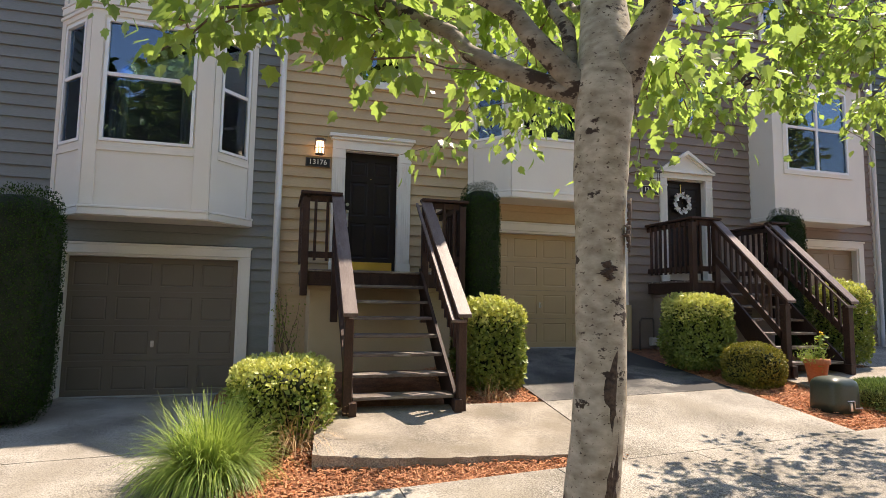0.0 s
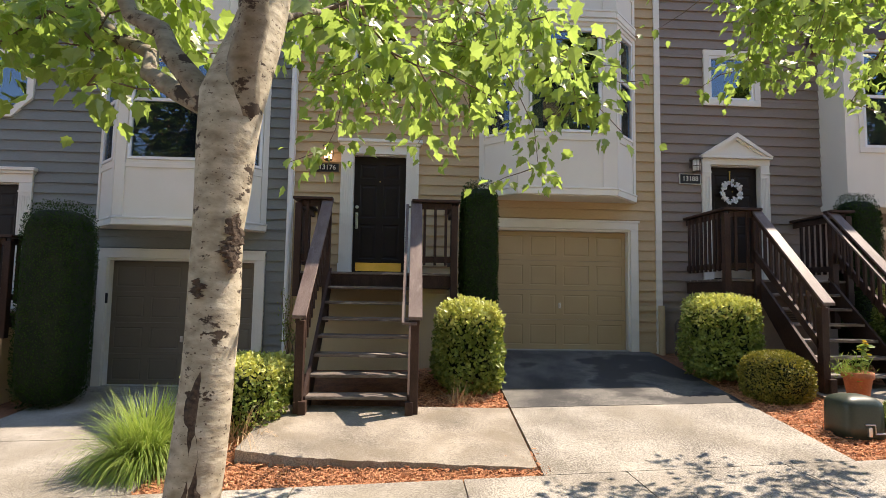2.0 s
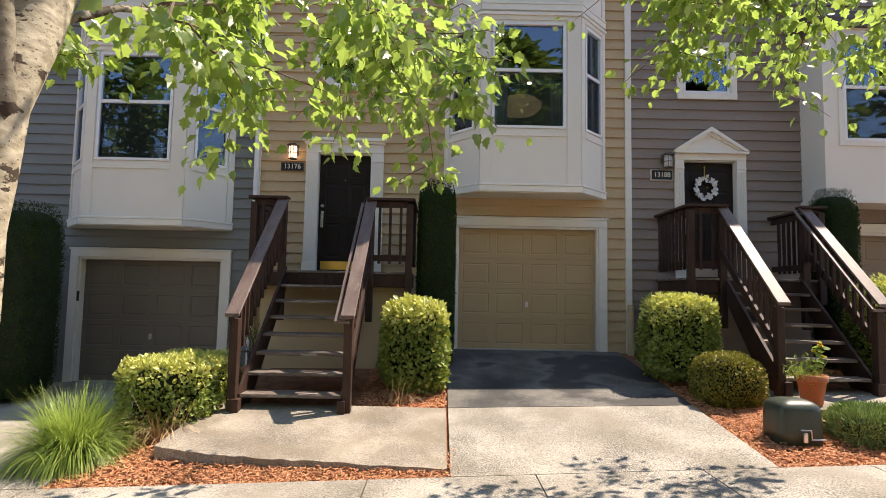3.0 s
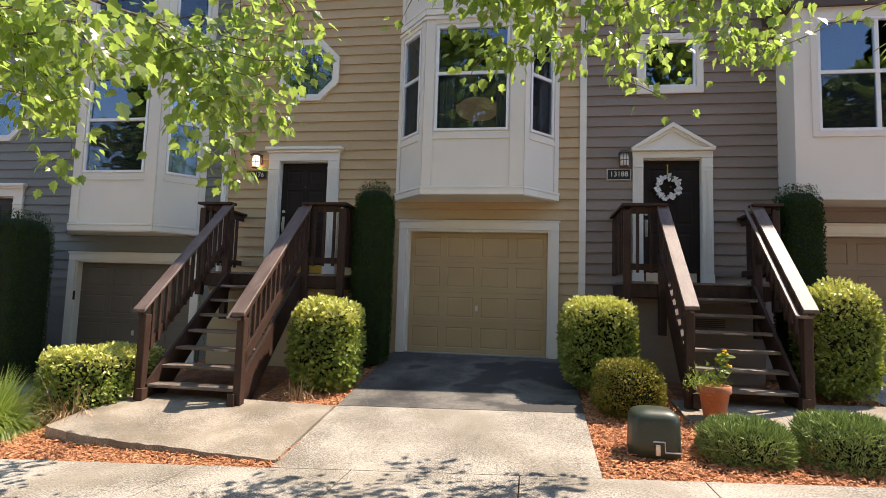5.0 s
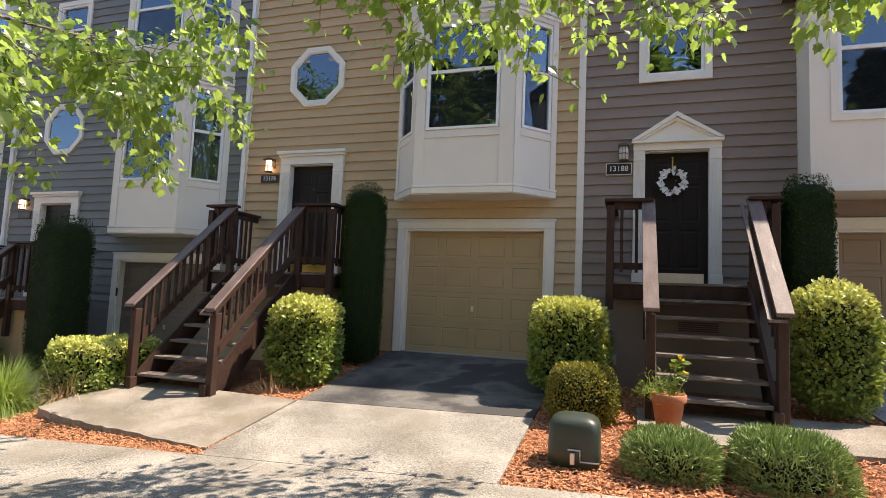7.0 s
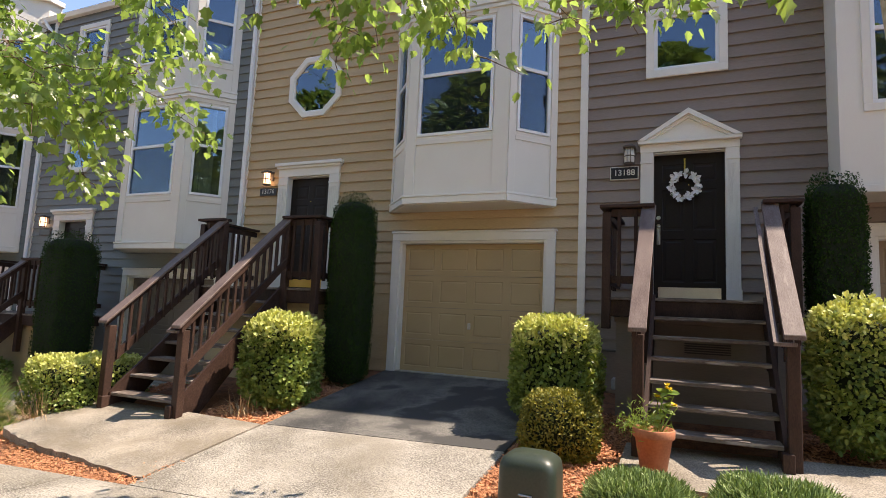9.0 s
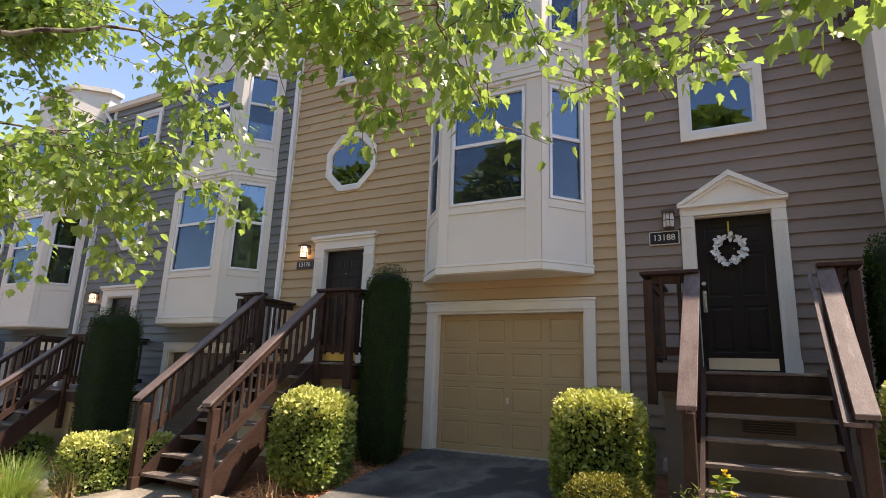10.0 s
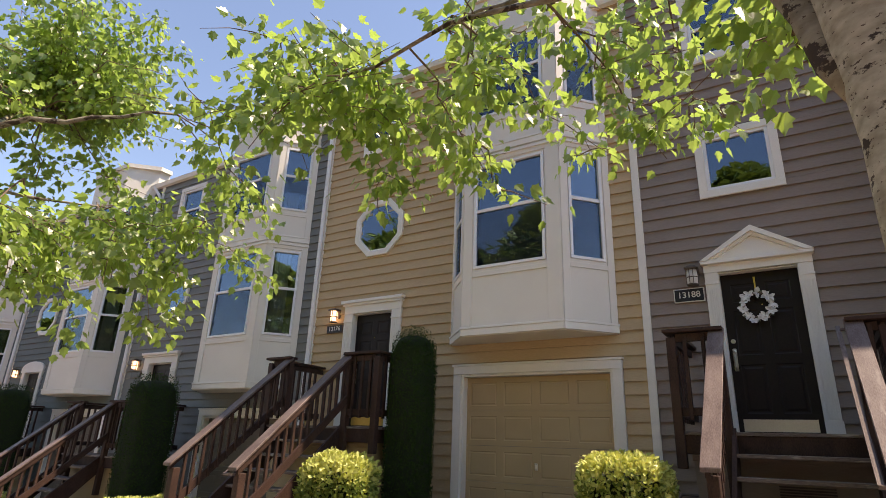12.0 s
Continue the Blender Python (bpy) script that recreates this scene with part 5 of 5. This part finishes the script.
grass_tuft("dry_tuft", (-2.0, -2.55, land(-2, -2.5) - 0.03), 70, 0.34, 1.1, 0.004, M_DRY, "small dry straw-coloured tuft on mulch", 22)
grass_tuft("dry_tuft", (-4.42, -3.55, land(-4.4, -3.5) - 0.02), 160, 0.62, 1.5, 0.003, M_DRY, "dry straw stalks flopped beside the slab", 23)

mulch("bark_chips", -5.0, -4.2, -4.6, -0.4, 5200, 31, "reddish bark chips round the grass clump")
mulch("bark_chips", -4.25, -1.3, -4.62, -4.05, 4200, 32, "reddish bark chips along the slab edge")
mulch("bark_chips", -2.5, -1.4, -2.85, -0.9, 4200, 33, "reddish bark chips below a clipped shrub")
mulch("bark_chips", 1.56, 2.75, -4.6, -1.2, 8200, 34, "reddish bark chips round the utility box")
mulch("bark_chips", 2.7, 5.1, -4.6, -3.3, 5200, 35, "reddish bark chips under the spreading shrubs")
mulch("bark_chips", 4.1, 5.1, -2.4, -1.0, 1800, 36, "reddish bark chips beside the steps")


# ---------------------------------------------------------------- small things
def text_mesh(body, size, at, depth=0.004):
    cu = bpy.data.curves.new("numerals", 'FONT')
    cu.body, cu.size, cu.extrude, cu.align_x, cu.align_y = body, size, depth, 'CENTER', 'CENTER'
    cu.offset = size * 0.008
    ob = bpy.data.objects.new("numerals", cu)
    scene.collection.objects.link(ob)
    bpy.context.view_layer.update()
    me = bpy.data.meshes.new_from_object(ob.evaluated_get(bpy.context.evaluated_depsgraph_get()))
    bpy.data.objects.remove(ob)
    me.transform(Matrix.Translation(at) @ Matrix.Rotation(radians(90), 4, 'X'))
    me.materials.clear()
    me.materials.append(M_DIGIT)
    return me


def house_sign(cx, cz, digits, w, h):
    root = thing("number_sign", (cx, -0.01, cz - h / 2), "black house number plate reading " + digits, "sign")
    bm = B()
    box(bm, cx - w / 2, cx + w / 2, -0.034, 0.0, cz - h / 2, cz + h / 2, 0.004)
    part("border", bm, M_DIGIT if digits == "13188" else M_BRONZE, root)
    bm = B()
    box(bm, cx - w / 2 + 0.012, cx + w / 2 - 0.012, -0.038, -0.03, cz - h / 2 + 0.012, cz + h / 2 - 0.012, 0.002)
    part("face", bm, M_SIGN, root)
    attach("numerals", text_mesh(digits, w * 0.30, (cx, -0.039, cz + 0.002)), root, "pale raised numerals")


def wall_lamp(cx, cz, lit):
    root = thing("wall_lamp", (cx, -0.01, cz - 0.14), "lit bronze porch lantern with a warm glass" if lit else "unlit bronze porch lantern with frosted glass", "lamp")
    bm = B()
    box(bm, cx - 0.075, cx + 0.075, -0.03, 0.0, cz - 0.03, cz + 0.15, 0.006)
    part("back_plate", bm, M_BRONZE, root)
    bm = B()
    box(bm, cx - 0.085, cx + 0.085, -0.20, -0.02, cz + 0.10, cz + 0.125, 0.006)
    box(bm, cx - 0.06, cx + 0.06, -0.17, -0.04, cz + 0.125, cz + 0.15, 0.01)
    part("cap", bm, M_BRONZE, root)
    bm = B()
    lathe(bm, [(0.05, 0), (0.068, 0.02), (0.072, 0.12), (0.062, 0.215)], (cx, -0.11, cz - 0.115), 16)
    smooth(part("glass", bm, M_LAMPON if lit else M_LAMPOFF, root))
    bm = B()
    for s in (-1, 1):
        box(bm, cx + s * 0.073 - 0.005, cx + s * 0.073 + 0.005, -0.115, -0.105, cz - 0.11, cz + 0.10)
        box(bm, cx + s * 0.024 - 0.004, cx + s * 0.024 + 0.004, -0.187, -0.179, cz - 0.11, cz + 0.10)
    for zz in (-0.12, -0.02):
        lathe(bm, [(0.074, 0), (0.076, 0.004), (0.076, 0.010), (0.074, 0.014)], (cx, -0.11, cz + zz), 16)
    part("cage", bm, M_BRONZE, root)


def wreath(cx, cz, r):
    rng = np.random.default_rng(41)
    root = thing("door_wreath", (cx, 0.07, cz - r), "white flower wreath hanging on a dark door", "wreath")
    bm = B()
    ring = [(cx + r * 0.74 * math.cos(a), 0.055, cz + r * 0.74 * math.sin(a)) for a in [2 * math.pi * i / 24 for i in range(25)]]
    tube(bm, ring, 0.022, 6, False)
    part("twig_ring", bm, M_TWIG, root)
    bm = B()
    box(bm, cx - 0.010, cx + 0.010, 0.076, 0.082, cz + r * 0.7, cz + r + 0.16)
    box(bm, cx - 0.012, cx + 0.012, 0.074, 0.09, cz + r + 0.14, cz + r + 0.165)
    part("hanger", bm, M_BRASS, root, "brass wreath hanger")
    for k in range(13):
        a = 2 * math.pi * k / 13 + rng.uniform(-0.1, 0.1)
        c = np.array((cx + r * rng.uniform(0.66, 0.84) * math.cos(a), 0.035, cz + r * rng.uniform(0.66, 0.84) * math.sin(a)))
        n = 11
        ang = rng.uniform(0, 2 * math.pi, n)
        along = np.stack([np.cos(ang), rng.uniform(-0.9, 0.1, n), np.sin(ang)], axis=1)
        up = np.tile(np.array((0.0, -1.0, 0.0)), (n, 1)) + rng.normal(0, 0.3, (n, 3))
        v, f = many(OVAL, OVAL_F, np.tile(c, (n, 1)), frames_from(along, up, rng), rng.uniform(0.045, 0.085, n))
        attach("blossom", mesh_of("blossom", v, f, M_WREATH), root)
    n = 90
    ang = rng.uniform(0, 2 * math.pi, n)
    c = np.stack([cx + r * 0.74 * np.cos(ang), np.full(n, 0.05), cz + r * 0.74 * np.sin(ang)], axis=1)
    along = np.stack([np.cos(ang + rng.uniform(-1.5, 1.5, n)), rng.uniform(-0.5, 0.1, n), np.sin(ang + rng.uniform(-1.5, 1.5, n))], axis=1)
    v, f = many(OVAL, OVAL_F, c, frames_from(along, rng.normal(0, 0.4, (n, 3)) + np.array((0, -1, 0)), rng), rng.uniform(0.03, 0.065, n))
    attach("sprigs", mesh_of("sprigs", v, f, M_WREATHLEAF), root)["kind"] = "stuff"


def flower_pot(x, y):
    z = land(x, y) + 0.03
    rng = np.random.default_rng(51)
    root = thing("flower_pot", (x, y, z), "terracotta pot with yellow flowers at the foot of steps", "plant pot")
    bm = B()
    lathe(bm, [(0.105, 0), (0.11, 0.01), (0.152, 0.27), (0.168, 0.275), (0.174, 0.29), (0.174, 0.345), (0.168, 0.352), (0.154, 0.35), (0.150, 0.30), (0.01, 0.295)], (x, y, z), 32)
    smooth(part("pot", bm, M_POT, root, "weathered terracotta pot"))
    bm = B()
    for dx, dy, h in ((0.06, 0.0, 0.42), (0.10, 0.03, 0.34), (0.02, 0.04, 0.30), (0.12, -0.04, 0.26)):
        tube(bm, [(x + dx * 0.4, y + dy, z + 0.29), (x + dx, y + dy, z + 0.29 + h * 0.6), (x + dx * 1.6, y + dy, z + 0.29 + h)], [0.008, 0.006, 0.004], 6)
    part("stems", bm, M_BLADE, root)
    n = 420
    p = np.array((x - 0.10, y, z + 0.36)) + rng.normal(0, 1, (n, 3)) * np.array((0.085, 0.07, 0.05))
    p[:, 2] += np.where(rng.random(n) < 0.16, rng.uniform(0, 0.2, n), 0)
    v, f = many(NEEDLE, NEEDLE_F, p, frames_from(rng.normal(0, 1, (n, 3)) + np.array((0, 0, 0.8)), rng.normal(0, 1, (n, 3)), rng), rng.uniform(0.03, 0.07, n))
    attach("fern_leaves", mesh_of("fern_leaves", v, f, M_BLADE), root)["kind"] = "stuff"
    n = 46
    t = rng.uniform(0.1, 1, n)
    p = np.stack([x + 0.02 + 0.09 * t, np.full(n, y), z + 0.31 + 0.38 * t], axis=1) + rng.normal(0, 0.015, (n, 3))
    v, f = many(OVAL, OVAL_F, p, frames_from(rng.normal(0, 1, (n, 3)) * np.array((1, 1, 0.25)), np.array((0, 0, 1.0)) + rng.normal(0, 0.3, (n, 3)), rng), rng.uniform(0.06, 0.12, n))
    attach("stem_leaves", mesh_of("stem_leaves", v, f, M_BLADE), root)
    for dx, dz in ((0.10, 0.72), (0.155, 0.66), (0.04, 0.62), (0.16, 0.56), (0.12, 0.69)):
        n = 14
        ang = rng.uniform(0, 2 * math.pi, n)
        along = np.stack([np.cos(ang), np.sin(ang) * 0.8 - 0.2, rng.uniform(-0.2, 0.7, n)], axis=1)
        v, f = many(OVAL, OVAL_F, np.tile(np.array((x + dx, y, z + dz)), (n, 1)), frames_from(along, np.tile(np.array((0, -0.3, 1.0)), (n, 1)) + rng.normal(0, 0.3, (n, 3)), rng), rng.uniform(0.022, 0.042, n))
        attach("blossom", mesh_of("blossom", v, f, M_FLOWER), root)


def utility_box(cx, cy, w, d):
    """A green pedestal cover: rounded square sides that lean in, a shallow domed lid and a lock bracket."""
    z = land(cx, cy) - 0.03
    root = thing("utility_box", (cx, cy, z), "dark green plastic utility box on bark mulch", "utility box")
    def shell(profile, sides=40):
        bm = B()
        rings = []
        for k, h in profile:
            ring = []
            for i in range(sides):
                a = 2 * math.pi * i / sides
                c, e = math.cos(a), math.sin(a)
                r = 1.0 / (abs(c) ** 5 + abs(e) ** 5) ** 0.2
                ring.append(bm.verts.new((cx + w * k * r * c, cy + d * k * r * e, z + h)))
            rings.append(ring)
        for a, b in zip(rings, rings[1:]):
            for i in range(sides):
                bm.faces.new((a[i], a[(i + 1) % sides], b[(i + 1) % sides], b[i]))
        bm.faces.new(rings[0][::-1])
        bm.faces.new(rings[-1])
        return bm
    smooth(part("body", shell(((1.0, 0.0), (0.99, 0.12), (0.975, 0.26), (0.965, 0.315), (0.945, 0.345), (0.88, 0.376), (0.74, 0.402), (0.52, 0.42), (0.28, 0.428), (0.05, 0.43))), M_UTIL, root))
    y0 = cy - d
    bm = B()
    box(bm, cx - 0.02, cx + 0.02, y0 - 0.022, y0 + 0.02, z + 0.03, z + 0.125, 0.004)
    tube(bm, [(cx - 0.04, y0 - 0.004, z + 0.15), (cx + 0.06, y0 - 0.008, z + 0.15), (cx + 0.065, y0 - 0.008, z + 0.06), (cx + w * 0.98, y0 + 0.02, z + 0.055)], 0.008, 6)
    part("lock_bracket", bm, M_STEEL, root, "bare metal lock bracket")


def standpipe(x, y, z):
    root = thing("gas_riser", (x, y, z), "capped pipe and meter fitting against the wall", "pipe")
    bm = B()
    tube(bm, [(x, y, z - 0.1), (x, y, z + 0.55), (x + 0.04, y, z + 0.62), (x + 0.28, y, z + 0.62), (x + 0.30, y, z + 0.58), (x + 0.30, y, z + 0.2)], 0.018, 8)
    part("pipe", bm, M_BRONZE, root)
    bm = B()
    box(bm, x + 0.22, x + 0.38, y - 0.07, y + 0.06, z + 0.10, z + 0.26, 0.02)
    part("regulator", bm, M_CURBC, root)


def drain_pipe(x, z0, z1):
    bm = B()
    tube(bm, [(x, -0.10, z0), (x, -0.10, z1)], 0.055, 12)
    solo("drain_pipe", bm, M_STUCCO, "tan upright drain pipe below the white downspout", "pipe")


def pendant(cx, cy, cz):
    root = thing("pendant_lamp", (cx, cy, cz - 0.17), "wide paper pendant lamp in the bay room", "lamp")
    bm = B()
    lathe(bm, [(0.06, -0.16), (0.30, -0.13), (0.40, -0.03), (0.40, 0.03), (0.30, 0.12), (0.06, 0.16)], (cx, cy, cz), 28)
    smooth(part("shade", bm, M_PAPER, root))
    bm = B()
    tube(bm, [(cx, cy, cz + 0.15), (cx, cy, 6.14)], 0.008, 6)
    part("cord", bm, M_BLACK, root)


house_sign(-4.11, 3.705, "13176", 0.40, 0.15)
house_sign(2.335, 3.69, "13188", 0.39, 0.19)
house_sign(-10.64, 3.04, "", 0.40, 0.15)
for cx, cz, lit in ((-4.09, 3.94, True), (2.41, 3.92, False), (-10.62, 3.27, True), (-17.09, 3.27, True)):
    wall_lamp(cx, cz, lit)
wreath(3.13, 3.49, 0.225)
flower_pot(2.91, -3.0)
utility_box(2.09, -3.93, 0.225, 0.205)
standpipe(1.98, -0.12, 0.55)
standpipe(-4.98, -0.12, -0.1)
drain_pipe(1.75, 0.4, 1.42)
pendant(-0.10, 0.42, 5.02)
bm = B()
lathe(bm, [(0.045, 0), (0.05, 0.004), (0.05, 0.012)], (0.35, 2.2, 6.12), 16)
solo("downlight", bm, M_BULB, "small lit recessed ceiling light in the room", "lamp")


# ---------------------------------------------------------------- trees across the street, mirrored in the windows
def far_tree(x, y, h, seed, conifer):
    rng = np.random.default_rng(seed)
    z = land(max(-40, min(40, x)), -20)
    root = thing("conifer" if conifer else "broadleaf_tree", (x, y, z), "tall dark conifer across the street" if conifer else "leafy tree across the street", "tree", "trees across the street")
    bm = B()
    tube(bm, [(x, y, z - 0.1), (x + 0.1, y, z + h * 0.5), (x, y, z + h * 0.95)], [0.28, 0.18, 0.03], 8)
    part("trunk", bm, M_TWIG, root)
    n = 3600
    t = rng.uniform(0.1 if conifer else 0.22, 1.0, n)
    r = (1 - t) ** 0.8 * h * 0.24 + 0.15 if conifer else np.sqrt(np.clip(1 - ((t - 0.6) / 0.4) ** 2, 0.02, 1)) * h * 0.30
    a = rng.uniform(0, 2 * math.pi, n)
    lump = np.array([0.75 + 0.5 * noise.noise(Vector((math.cos(q) * 1.5, math.sin(q) * 1.5, w * 7 + seed))) for q, w in zip(a, t)])
    rr = r * lump * rng.uniform(0.45, 1.0, n)
    p = np.stack([x + rr * np.cos(a), y + rr * np.sin(a), z + t * h - (0.12 * rr if conifer else 0)], axis=1)
    along = np.stack([np.cos(a), np.sin(a), np.full(n, -0.35 if conifer else 0.0)], axis=1) + rng.normal(0, 0.5, (n, 3))
    v, f = many(OVAL, OVAL_F, p, frames_from(along, np.array((0, 0, 1.0)) + rng.normal(0, 0.5, (n, 3)), rng), rng.uniform(0.4, 0.85, n))
    attach("crown", mesh_of("crown", v, f, M_HEDGE if conifer else M_BOX), root)["kind"] = "stuff"


for x, y, h, s, con in ((-22, -25, 14, 81, False), (-14, -24, 11, 82, True), (-8.8, -24, 12.5, 83, False), (-3.6, -24.5, 13.5, 84, False), (2.2, -24, 12.5, 85, False), (8, -24, 13, 86, False), (13.6, -23.5, 10.5, 87, True), (19.5, -25, 11, 88, False), (-26, -27, 13, 61, True), (-17, -30, 12.5, 62, False), (-11, -26, 12, 63, True), (-6.5, -29, 13, 64, False), (-1, -25, 10.5, 65, True), (5, -30, 12, 66, False), (11, -27, 11.5, 67, True), (16, -25, 9.5, 68, False), (23, -30, 15, 69, True), (32, -28, 14, 70, False),
                        (-33, -7.0, 9, 71, False), (-38, -2.0, 11, 72, False)):
    far_tree(x, y, h * (1.3 if y < -20 else 1.0), s, con)


def spindly_shrub(x, y):
    z = land(x, y) - 0.03
    rng = np.random.default_rng(91)
    root = thing("spindly_shrub", (x, y, z), "thin twiggy shrub growing against the wall", "shrub")
    bm = B()
    places, dirs, sizes = [], [], []
    for k in range(9):
        a = rng.uniform(0, 2 * math.pi)
        top = (x + 0.22 * math.cos(a), y + 0.12 * math.sin(a), z + rng.uniform(0.7, 1.25))
        pts = limb((x + rng.normal(0, 0.05), y + rng.normal(0, 0.04), z), top, 0.02, rng, 6, 0.02)
        tube(bm, [tuple(p) for p in pts], [0.007 - 0.0008 * i for i in range(7)], 5)
        leaves_along(pts[2:], 26, 0.05, rng, places, dirs, sizes, (0.025, 0.05))
    part("stem", bm, M_TWIG, root)
    v, f = many(OVAL, OVAL_F, np.array(places), frames_from(np.array(dirs), np.array((0, 0, 1.0)) + rng.normal(0, 0.5, (len(places), 3)), rng), np.array(sizes))
    attach("foliage", mesh_of("foliage", v, f, M_BOX), root)["kind"] = "stuff"


spindly_shrub(-4.5, -0.55)
